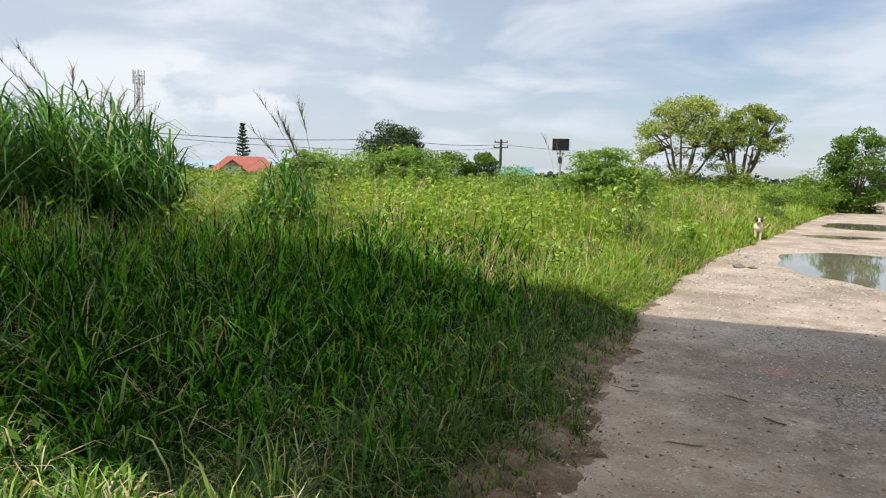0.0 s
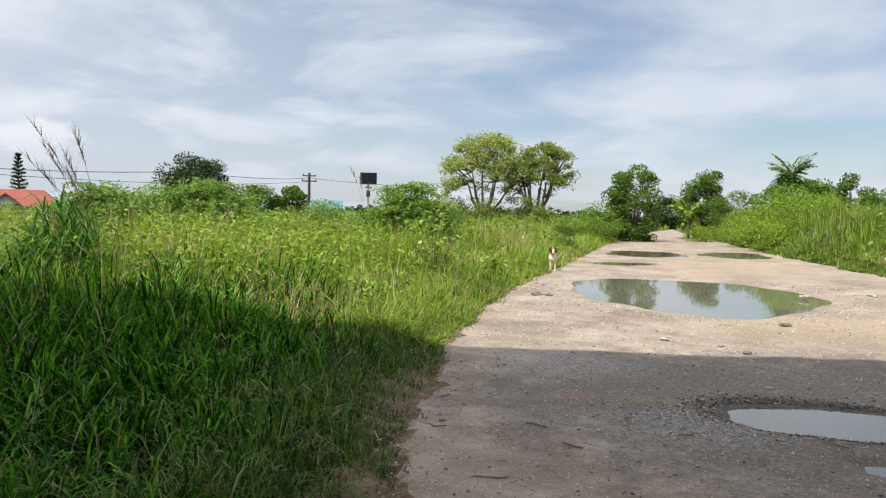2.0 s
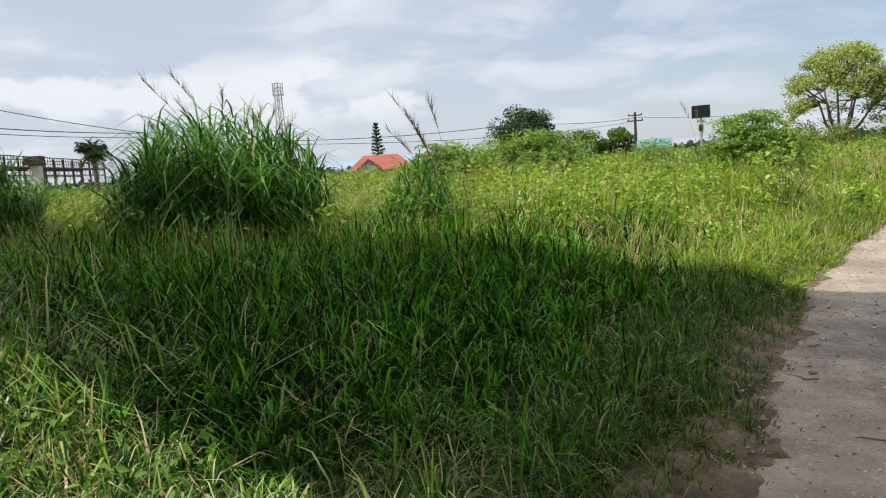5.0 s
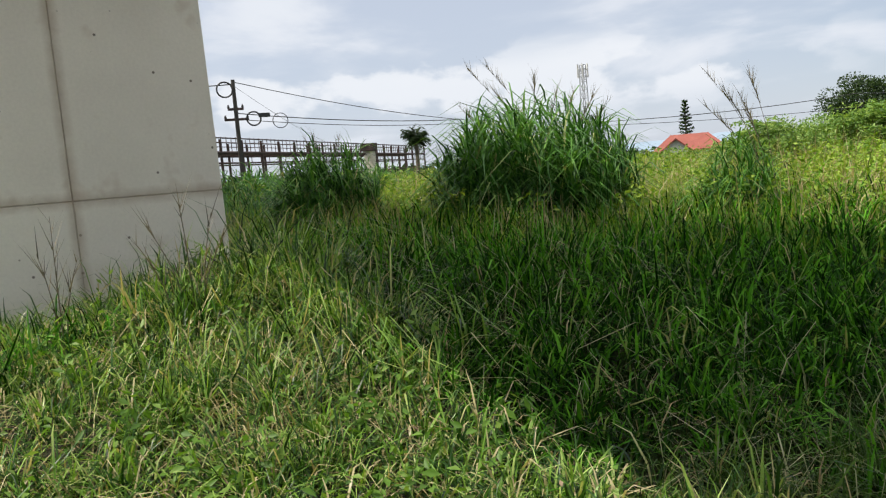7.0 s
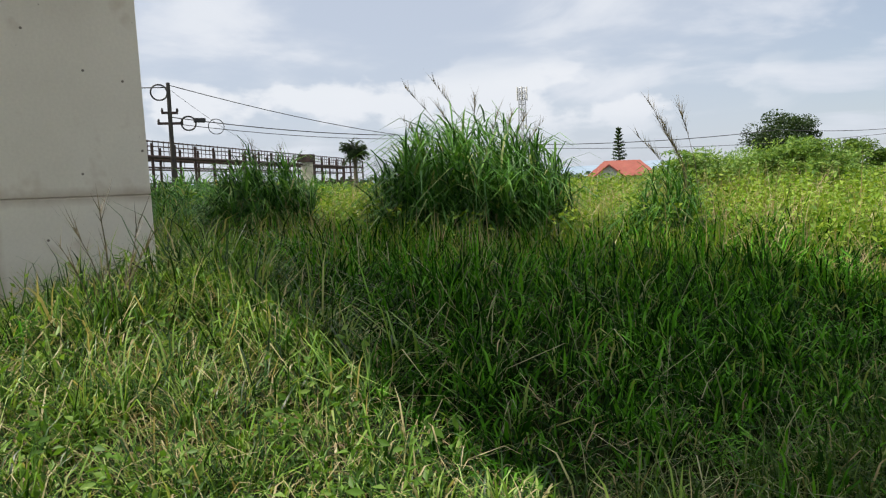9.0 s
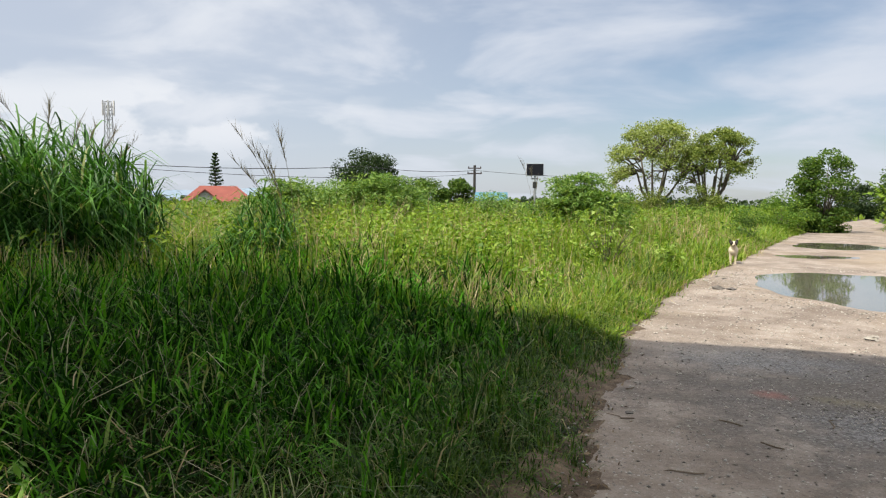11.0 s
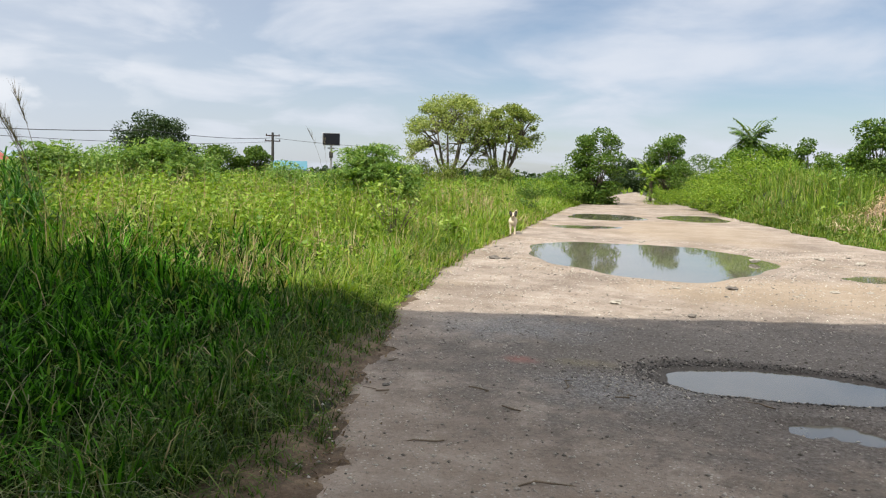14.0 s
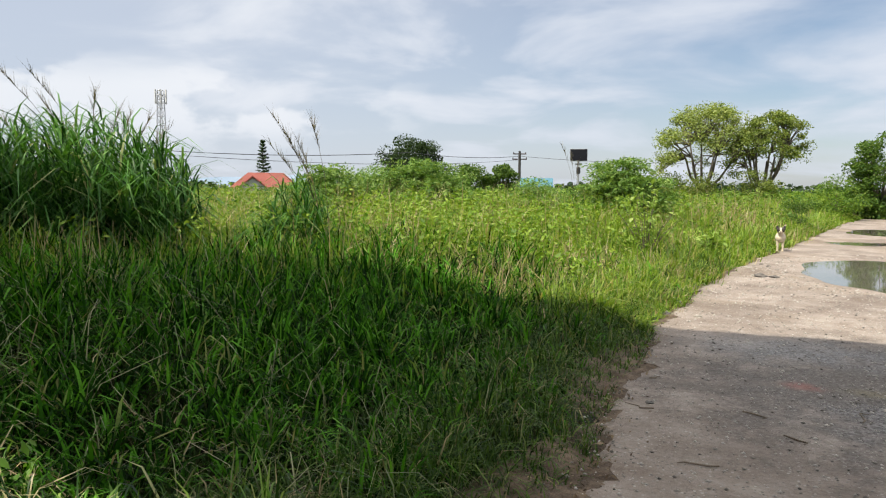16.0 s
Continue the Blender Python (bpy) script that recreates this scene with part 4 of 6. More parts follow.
def build_trees():
    umbrella_tree("rain_tree", "tall yellow-green rain tree with a broad open crown", (-15.0, 63.0, gz(-15.0, 63.0)), 8.7, 8.6, 31, M["rain_tree"], 105, 0.3)
    umbrella_tree("shade_tree", "green spreading tree beside the rain tree", (-10.6, 64.5, gz(-10.6, 64.5)), 8.0, 6.8, 32, M["shade_tree"], 80, 0.9)
    tree("roadside_tree", "dense round green tree beside the track", (-1.6, 48.6, gz(-1.6, 48.6)), 4.95, 3.5, 33, M["tree"], 44, 190, 0.24, 0.12, 1.0, 0.16, -0.05, 0.0, 0.21)
    tree("roadside_tree", "green leafy tree where the track narrows", (3.6, 60.5, gz(3.6, 60.5)), 5.2, 4.2, 34, M["tree"], 44, 160, 0.26, 0.12, 1.0, 0.16, -0.05, 0.0, 0.21)
    tree("bank_tree", "bushy tree on the grassy bank", (9.6, 50.5, gz(9.6, 50.5)), 4.5, 3.0, 35, M["scrub"], 18, 130, 0.24, 0.2, 0.95, 0.12, 0.0, 0.0, 0.22)
    tree("bank_tree", "bushy tree on the grassy bank", (7.2, 49.0, gz(7.2, 49.0)), 4.1, 3.4, 45, M["scrub"], 20, 130, 0.24, 0.15, 1.0, 0.12, -0.05, 0.0, 0.22)
    tree("roadside_tree", "dark green tree at the far bend of the track", (1.6, 118.0, 0.0), 4.6, 8.0, 46, M["dark_tree"], 30, 120, 0.5, 0.12, 1.0, 0.2, -0.1, 0.0, 0.22)
    tree("bank_tree", "bushy tree on the grassy bank", (11.3, 49.5, gz(11.3, 49.5)), 4.4, 2.6, 36, M["tree"], 18, 130, 0.24, 0.2, 0.95, 0.12, 0.0, 0.0, 0.22)
    tree("tall_bushy_tree", "tall dense dark-green tree behind the debris heap", (13.3, 43.4, gz(13.3, 43.4)), 5.4, 3.5, 37, M["tree"], 46, 170, 0.22, 0.15, 1.0, 0.10, -0.1, 0.0, 0.2)
    tree("tiered_tree", "light green tree with flat layered branches", (20.3, 51.4, gz(20.3, 51.4)), 4.6, 6.0, 38, M["tree"], 26, 110, 0.26, 0.3, 0.8, 0.14, 0.3, 0.0, 0.17)
    tree("tall_bushy_tree", "tall dense dark-green tree past the roofs", (24.2, 52.0, gz(24, 52)), 6.4, 4.6, 39, M["tree"], 28, 150, 0.24, 0.25, 1.0, 0.14, 0.0, 0.0, 0.2)
    tree("dark_tree", "large dark-green tree behind the field", (-52.0, 73.6, 0.2), 7.5, 9.4, 40, M["dark_tree"], 56, 180, 0.42, 0.15, 1.0, 0.3, -0.05, 0.0, 0.18)
    tree("round_tree", "small round green tree behind the field", (-41.0, 68.7, 0.2), 4.3, 4.8, 41, M["tree"], 34, 150, 0.34, 0.2, 0.95, 0.2, 0.0, 0.0, 0.22)
    tree("round_tree", "small round green tree behind the field", (-38.0, 70.5, 0.2), 4.2, 3.9, 42, M["tree"], 30, 150, 0.34, 0.2, 0.95, 0.2, 0.0, 0.0, 0.22)
    # bushes in the field
    tree("roadside_bush", "low bush at the track's edge", (-0.9 - 2.6, 44.0, 0.2), 1.9, 3.0, 43, M["scrub"], 16, 120, 0.16, 0.1, 1.0, 0.05, 0.0, 0.0, 0.24, category="bush")
    tree("dark_bush", "dark low bush at the track's edge", (-3.4, 29.0, 0.1), 1.15, 1.7, 44, M["tree"], 12, 120, 0.1, 0.1, 1.0, 0.03, 0.0, 0.0, 0.24, category="bush")
    for k, (x, y, h, w) in enumerate([(-13.8, 17.4, 1.75, 2.8), (-12.2, 18.8, 1.7, 2.6), (-14.8, 17.6, 1.7, 2.6), (-16.5, 20.0, 1.8, 3.2), (-19.5, 22.0, 1.8, 3.4), (-11.0, 22.5, 1.4, 2.4)]):
        tree("field_bush", "dense green bush with drooping sprays in the field", (x, y, gz(x, y)), h, w, 50 + k, M["feather"], 18, 150, 0.12, 0.1, 1.0, 0.04, 0.0, 0.0, 0.22, 0.08, category="bush")
    for k, (x, y, h, w) in enumerate([(2.9, 52.0, 1.0, 2.4), (-4.5, 52.0, 1.2, 3.0), (5.2, 46.0, 1.9, 3.2), (5.2, 37.0, 0.9, 3.0), (6.5, 39.0, 1.5, 3.4), (8.4, 39.5, 1.1, 3.0), (4.6, 43.0, 1.6, 2.8), (10.5, 37.0, 0.7, 2.6), (7.4, 42.5, 1.3, 3.4), (9.6, 42.0, 1.0, 3.0)]):
        tree("bank_bush", "bright green bush on the grassy bank", (x, y, gz(x, y)), h + 0.3, w, 60 + k, M["weed"], 14, 130, 0.14, 0.1, 1.0, 0.04, 0.0, 0.0, 0.24, category="bush")

    for k, (x, y, h, w) in enumerate([(5.4, 57.0, 2.9, 4.2), (8.9, 52.5, 3.0, 3.8), (10.6, 51.5, 3.2, 3.4), (12.2, 47.5, 2.6, 3.2), (13.4, 42.9, 2.7, 3.6), (15.8, 50.0, 2.0, 4.0), (23.8, 51.0, 3.0, 5.0), (-2.7, 47.5, 1.8, 2.2)]):
        tree("thicket_bush", "dense dark-green bush in the thicket behind the bank", (x, y, gz(x, y)), h, w, 130 + k, M["tree"], 22, 130, 0.2, 0.1, 1.0, 0.05, 0.0, 0.0, 0.22, category="bush")
    for k, (x, y, h, w) in enumerate([(-16.6, 61.0, 2.3, 3.6), (-13.6, 60.5, 2.6, 4.0), (-10.6, 61.5, 2.9, 4.0), (-18.6, 63.0, 2.0, 3.0)]):
        tree("thicket_bush", "olive bush under the broad trees", (x, y, gz(x, y)), h, w, 140 + k, M["shade_tree"], 18, 130, 0.22, 0.1, 1.0, 0.05, 0.0, 0.0, 0.22, category="bush")


build_trees()


def fronds(rng, n, length, droop, rise, width):
    """Centre lines of arching palm or fern fronds."""
    out = []
    for i in range(n):
        a = 2 * math.pi * i / n + rng.normal(0, 0.2)
        e = rise * (0.4 + 0.9 * rng.random())
        L = length * (0.8 + 0.4 * rng.random())
        e = e if droop < 0.7 else rise * (-0.3 + 1.7 * rng.random())
        out.append([Vector((math.cos(a) * L * s, math.sin(a) * L * s, L * (e * s - droop * s * s))) for s in np.linspace(0, 1, 6)])
    return out


def leaflets(rng, lines, n, size, spread, sag):
    """Base, length, width, way of the leaflets along frond lines."""
    B, A, H = [], [], []
    for ln in lines:
        for s in np.linspace(0.12, 1, n):
            i = min(int(s * 5), 4)
            p = ln[i].lerp(ln[i + 1], s * 5 - i)
            d = ln[i + 1] - ln[i]
            a = math.atan2(d.y, d.x)
            for sg in (-1, 1):
                B.append(tuple(p))
                A.append(a + sg * spread)
                H.append(size * math.sin(math.pi * (0.15 + 0.8 * s)) ** 0.6)
    B, A, H = np.array(B), np.array(A), np.array(H)
    n2 = len(B)
    way = np.stack([np.cos(A), np.sin(A), np.full(n2, -sag) + rng.normal(0, 0.15, n2)], 1)
    side = np.stack([-np.sin(A), np.cos(A), np.zeros(n2)], 1)
    return B, way * H[:, None], side, H


def frond_mesh(name, rng, lines, n, size, width, mat, spread=0.9, sag=0.35):
    B, way, side, H = leaflets(rng, lines, n, size, spread, sag)
    w = side * width / 2
    V = np.stack([B, B + way * 0.5 - w, B + way, B + way * 0.5 + w], 1).reshape(-1, 3)
    o = (np.arange(len(B)) * 4)[:, None]
    return mesh_np(name, V, np.array([[0, 1, 2, 3]]) + o, mat)


def palm(name, label, at, height, length, seed, mat, n=16, size=0.5, width=0.06, r=0.12):
    rng = np.random.RandomState(seed)
    t = thing(name, label, "palm tree", at)
    part("trunk", tubes_mesh("trunk", [([(0, 0, -0.3), (0.05, 0, height * 0.5), (0, 0, height)], [r * 1.3, r, r])], M["bark"]), None, t)
    lines = fronds(rng, n, length, 0.75, 1.3, 0)
    for ln in lines:
        for p in ln:
            p.z += height
    part("crown", frond_mesh("crown", rng, lines, 16, size, width, mat), None, t)
    return t


palm("coconut_palm", "dark-green palm standing behind the bank", (7.8, 49.6, gz(7.8, 49.6)), 4.35 - gz(7.8, 49.6), 1.25, 71, M["tree"], 44, 0.45, 0.10)
palm("sugar_palm", "small dark fan palm beyond the steel frame", (-66.0, 28.0, 0.0), 4.8, 1.15, 72, M["dark_tree"], 40, 0.9, 0.2, 0.2)
palm("banana_clump", "yellowish drooping palm beside the track", (2.2, 58.5, gz(2.2, 58.5)), 2.2, 1.6, 73, M["weed"], 12, 0.5, 0.16)


def feathery_bush(at, height, width, seed):
    """A leucaena-like bush: arching sprays of fine leaflets."""
    rng = np.random.RandomState(seed)
    t = thing("feathery_bush", "bright green bush with arching feathery sprays", "bush", at)
    stems, lines = [], []
    for i in range(70):
        a, rr = rng.random() * 6.28, rng.random() ** 0.6
        c = Vector((math.cos(a) * rr * width * 0.42, math.sin(a) * rr * width * 0.42, height * (0.95 - 0.5 * rr * rr + 0.22 * math.sin(2.3 * a + seed) * rr) * (0.45 + 0.6 * rng.random() ** 0.8)))
        stems.append(([(0, 0, -0.1), tuple(c * 0.5 + Vector((0, 0, 0.12 * height))), tuple(c)], [0.03, 0.018, 0.006]))
        for ln in fronds(rng, 7, width * 0.28, 0.5, 0.5, 0):
            lines.append([p + c for p in ln])
    part("stem", tubes_mesh("stem", stems, M["bark"], 4), None, t)
    P = np.array([tuple(a.lerp(b, f)) for ln in lines for a, b in zip(ln, ln[1:]) for f in (0.0, 0.33, 0.67)])
    P = np.repeat(P, 2, 0) + rng.normal(0, 0.035, (2 * len(P), 3))
    part("spray", leaves_mesh("spray", P, 0.10 + 0.08 * rng.random(len(P)), M["feather"], rng, 0.3, 0.5), None, t)
    return t


feathery_bush((-7.2, 20.8, gz(-7.2, 20.8)), 2.3, 2.5, 81)
feathery_bush((-12.8, 18.0, gz(-12.8, 18.0)), 1.9, 2.6, 82)
feathery_bush((-15.2, 16.6, gz(-15.2, 16.6)), 1.75, 2.4, 85)


def leafy_shrub(at, height, width, seed):
    rng = np.random.RandomState(seed)
    t = thing("leafy_shrub", "small pale-green broad-leaved shrub in the long grass", "shrub", at)
    stems, P = [], []
    for i in range(20):
        a, rr = rng.random() * 6.28, 0.25 + 0.75 * rng.random()
        c = Vector((math.cos(a) * rr * width * 0.5, math.sin(a) * rr * width * 0.5, height * (1.05 - 0.5 * rr)))
        stems.append(([(0, 0, -0.05), tuple(c * 0.5 + Vector((0, 0, 0.1))), tuple(c)], [0.012, 0.008, 0.004]))
        for s in np.linspace(0.45, 1.05, 12):
            P.append(tuple(c * s + Vector(rng.normal(0, 0.05, 3))))
    part("stem", tubes_mesh("stem", stems, M["bark"], 4), None, t)
    P = np.array(P)
    part("leaves", leaves_mesh("leaves", P, 0.135 * (0.7 + 0.6 * rng.random(len(P))), M["pale_leaf"], rng, 0.5, 0.7), None, t)


leafy_shrub((-4.5, 14.2, gz(-4.5, 14.2)), 1.5, 1.4, 83)
leafy_shrub((-3.6, 15.6, gz(-3.6, 15.6)), 0.6, 0.6, 84)

SWAYING = []


def seed_stalk(parent, foot, tip, rng, plume=0.5, spread=0.15, fine=40, thick=0.006):
    """A thin bent stalk with a loose plume; its foot is its pivot."""
    foot, tip = Vector(foot), Vector(tip)
    d = tip - foot
    L = d.length
    mid = d * 0.55 + Vector((-d.x * 0.18, -d.y * 0.18, 0.03 * L))
    V, F = tube([(0, 0, 0), tuple(mid * 0.5), tuple(mid), tuple(d * 0.8 + (mid - d * 0.55) * 0.6), tuple(d)], [thick, thick * 0.9, thick * 0.7, thick * 0.5, thick * 0.25], 4)
    n = fine
    s = 1 - (plume / L) * rng.random(n)
    base = np.array([tuple(d * float(k) + (mid - d * 0.55) * float(3 * (1 - k))) for k in s])
    a = rng.random(n) * 6.28
    ln = spread * (0.5 + rng.random(n))
    out = np.stack([np.cos(a) * ln * 0.6 + d.x / L * ln, np.sin(a) * ln * 0.6 + d.y / L * ln, ln * 1.1], 1)
    sd = np.stack([-np.sin(a), np.cos(a), np.zeros(n)], 1) * 0.0045
    W = np.stack([base - sd, base + sd, base + out], 1).reshape(-1, 3)
    T = np.arange(3 * n).reshape(-1, 3) + len(V)
    me = mesh_np("seed_stalk", np.concatenate([V, W]), [F, T], M["plume"])
    ob = part("seed_stalk", me, None, parent, m=Matrix.Translation(foot))
    SWAYING.append(ob)
    return ob


def reed_clump(label, at, width, height, n, seed, stalks=(), leaf_w=0.018, dry=0.0):
    """A clump of tall cane-like grass with arching leaves."""
    rng = np.random.RandomState(seed)
    t = thing("tall_grass_clump", label, "grass clump", at)
    stems = max(8, n // 14)
    rs, a = width * 0.47 * np.sqrt(rng.random(stems)), rng.random(stems) * 2 * np.pi
    tall = height * (0.4 + 0.62 * rng.random(stems) ** 0.9) * (1.05 - 0.6 * (2 * rs / width) ** 2.3)
    k = rng.randint(0, stems, n)
    u = 0.08 + 0.9 * rng.random(n)
    out = rs[k] * (0.75 + 0.6 * u)
    base = np.stack([out * np.cos(a[k]), out * np.sin(a[k]), tall[k] * u * 0.82], 1)
    h = (0.4 + 0.65 * rng.random(n)) * (height / 2.0) ** 0.7 * (1.1 - 0.35 * u)
    az = rng.random(n) * 2 * np.pi
    az = az + 0.55 * np.sin(-1.9 - az)
    part("leaves", blades_mesh("leaves", base, h, leaf_w * (0.6 + 0.8 * rng.random(n)), az, 0.25 + 1.5 * rng.random(n) ** 0.9 * (1.15 - 0.45 * u), M["reed"], 3, rng, 0.5), None, t)
    if dry:
        k = int(n * dry)
        b2 = base[:k] * np.array([1.0, 1.0, 0.5])
        part("dead_leaves", blades_mesh("dead_leaves", b2, h[:k] * 0.9, np.full(k, leaf_w * 0.7), az[:k], 0.4 + rng.random(k), M["dry"], 3, rng, 0.7), None, t)
    for fx, fy, tx, ty, tz in stalks:
        seed_stalk(t, (fx, fy, 0.3), (tx, ty, tz), rng)
    return t


def build_clumps():
    x, y = -10.2, 6.05
    g = gz(x, y)
    S = [(0.2, 0.15, -0.45, -0.85, 3.05 - g), (0.25, 0.35, -0.25, -0.55, 3.1 - g), (0.2, 0.2, -0.2, -0.5, 2.7 - g), (0.1, 0.0, 0.2, 0.0, 2.85 - g),
         (0.1, 0.1, 0.4, 0.3, 2.6 - g), (0.2, 0.2, 0.5, 0.5, 2.55 - g), (0.2, 0.3, 0.65, 0.7, 2.5 - g), (0.25, 0.35, 0.75, 0.95, 2.4 - g), (0.0, -0.3, -0.4, -1.0, 2.5 - g)]
    reed_clump("tall bright-green cane grass clump with feathery seed plumes", (x, y, g), 2.65, 2.45, 8200, 91, S, 0.029)
    x, y = -7.75, 7.85
    g = gz(x, y)
    S = [(0.3, 0.3, -0.25, -0.2, 2.55 - g), (0.25, 0.25, -0.3, -0.3, 2.1 - g), (0.35, 0.35, 0.1, 0.15, 2.5 - g), (0.25, 0.3, -0.1, -0.1, 2.3 - g), (0.3, 0.3, 0.05, 0.05, 2.0 - g), (0.3, 0.25, 0.0, 0.0, 2.2 - g)]
    reed_clump("slender grass clump with long bare seed stalks", (x, y, g), 0.8, 1.65, 900, 92, S, 0.02)
    x, y = -13.7, 3.7
    g = gz(x, y)
    S = [(0, 0, 0.0, -0.2, 2.35 - g), (0.1, 0, 0.1, 0.3, 2.25 - g), (0, 0.1, 0.0, -0.35, 2.3 - g)]
    reed_clump("dark cane grass clump with dead stems", (x, y, g), 1.8, 2.2, 3400, 93, S, 0.028, 0.3)
    x, y = -16.5, 2.2
    reed_clump("half-dry cane grass clump", (x, y, gz(x, y)), 2.2, 1.5, 1400, 94, (), 0.022, 0.6)
    for k, (x, y) in enumerate([(-26.0, 5.6), (-30.0, 8.2), (-33.0, 11.5), (-24.0, 3.4), (-31.0, 5.5)]):
        reed_clump("half-dry brownish cane grass in front of the steel frame", (x, y, gz(x, y)), 3.2, 2.0 + 0.2 * (k % 3), 1100, 96 + k, (), 0.05, 0.8)
    x, y = -9.2, 22.0
    g = gz(x, y)
    reed_clump("slender grass clump with bare seed stalks", (x, y, g), 0.9, 1.5, 300, 95, [(0, 0, -0.5, -0.2, 2.9 - g), (0, 0, -0.2, 0, 2.7 - g), (0, 0, 0.1, 0, 2.4 - g)], 0.03)


build_clumps()


def crowfoot(at, tips, seed):
    """Bare stalks with fingered seed heads."""
    rng = np.random.RandomState(seed)
    t = thing("seeding_grass", "dark fingered seed heads on thin grass stalks", "grass clump", at)
    for fx, fy, tx, ty, tz in tips:
        seed_stalk(t, (fx, fy, 0), (tx, ty, tz), rng, 0.6, 0.17, 16, 0.006)
    n = 60
    base = np.stack([rng.normal(0, 0.12, n), rng.normal(0, 0.2, n), np.zeros(n)], 1)
    part("leaf_tuft", blades_mesh("leaf_tuft", base, 0.5 + 0.4 * rng.random(n), np.full(n, 0.014), rng.random(n) * 6.28, 0.2 + rng.random(n), M["blade"], 3, rng, 0.5), None, t)


crowfoot((-6.0, 0.35, gz(-6.0, 0.35)), [(0, 0, 0.05, -0.05, 1.12), (0, 0.05, 0.0, 0.2, 1.0), (0, 0, 0.0, -0.25, 0.95), (0, -0.1, 0.1, -0.35, 0.85), (0, 0, 0.1, 0.3, 0.9)], 201)
crowfoot((-6.0, -0.55, gz(-6.0, -0.55)), [(0, 0, 0.0, 0.0, 1.1), (0, 0, 0.1, -0.1, 0.85), (0, 0, 0.05, 0.15, 0.8)], 202)
crowfoot((-5.4, -1.1, gz(-5.4, -1.1)), [(0, 0, 0.05, 0.05, 0.85), (0, 0, 0.0, -0.15, 0.75)], 203)


def leaf_litter():
    rng = np.random.RandomState(211)
    n = 4200
    y = 1.5 + 22 * rng.random(n) ** 1.6
    x = left_edge(y) + rng.normal(-0.1, 0.13, n)
    m = 2600
    x, y = np.concatenate([x, rng.uniform(-7, -1.6, m)]), np.concatenate([y, rng.uniform(-2, 1.6, m)])
    keep = np.r_[np.ones(n, bool), rng.random(m) < 0.2 + dead_patch(x[n:], y[n:])]
    x, y = x[keep], y[keep]
    m = len(x) - n
    n += m
    P = np.stack([x, y, np.maximum(land(x, y), road_height(x, y) - (x < left_edge(y)) * 9) + 0.012 * rng.random(n)], 1)
    P[-m:, 2] += 0.22 * rng.random(m) ** 2
    ob = new("leaf_litter", leaves_mesh("leaf_litter", P, 0.012 + 0.045 * rng.random(n) ** 2, M["litter"], rng, 0.5, 1.5))
    tagged(ob, "brown dead leaves and bits along the track's edge", "leaf litter", kind="stuff")


leaf_litter()


# ---- roadside and distance ----
def solar_lamp():
    x, y = -14.5, 35.1
    t = thing("solar_lamp", "solar street lamp with a dark tilted panel", "street lamp", (x, y, gz(x, y)), 22)
    z = 3.3 - gz(x, y)
    part("pole", tubes_mesh("pole", [([(0, 0, -0.3), (0, 0, z * 0.5), (0, 0, z - 0.2)], [0.06, 0.055, 0.05])], M["galv"], 10), None, t, "pale galvanised pole")
    p = part("panel", boxm((-0.42, -0.03, -0.3), (0.42, 0.03, 0.3), 0.01), M["cell"], t, "dark solar panel", pose(0, -0.06, z, -12, 0, 0))
    part("frame", boxm((-0.44, 0.0, -0.32), (0.44, 0.045, 0.32), 0.008), M["galv"], p)
    part("bracket", boxm((-0.18, -0.03, -0.5), (0.18, 0.03, -0.42), 0.01), M["galv"], t, "", pose(0, 0, z, 0, 0, 0))
    part("battery_box", boxm((-0.1, -0.09, -0.95), (0.1, 0.05, -0.62), 0.015), M["black"], t, "black control box", pose(0, 0, z, 0, 0, 0))


def utility_pole(at, height, turn, arms, label, r=0.14):
    t = thing("utility_pole", label, "utility pole", at, turn, "utility poles")
    part("pole", tubes_mesh("pole", [([(0, 0, -0.5), (0, 0, height * 0.5), (0, 0, height)], [r, r * 0.9, r * 0.75])], M["pole"], 8), None, t)
    for z, w in arms:
        a = part("crossarm", boxm((-w / 2, -0.07, z - 0.07), (w / 2, 0.07, z + 0.07), 0.01), M["steel"], t)
        for k in range(3):
            xk = -w * 0.45 + k * w * 0.45
            part("insulator", tubes_mesh("insulator", [([(xk, 0, z), (xk, 0, z + 0.12), (xk, 0, z + 0.26)], [0.05, 0.08, 0.04])], M["pole"], 6), None, a)
    return t


def wire(points, r, label="thin black overhead cable"):
    P = []
    for a, b in zip(points, points[1:]):
        a, b = Vector(a), Vector(b)
        sag = (b - a).length * 0.012
        for i in range(9):
            s = i / 9
            p = a.lerp(b, s)
            p.z -= sag * 4 * s * (1 - s)
            P.append(tuple(p))
    P.append(tuple(points[-1]))
    ob = new("overhead_cable", tubes_mesh("overhead_cable", [(P, [r] * len(P))], M["black"], 4))
    return tagged(ob, label, "cable", "overhead cables")


def ring(bm, centre, radius, thick, n=22):
    """A standing coil across the line of sight."""
    pts = [(centre[0] + 0.1 * math.cos(a) * radius, centre[1] + radius * math.cos(a), centre[2] + radius * math.sin(a)) for a in np.linspace(0, 2 * math.pi, n)]
    return tube(pts, [thick] * n, 5)


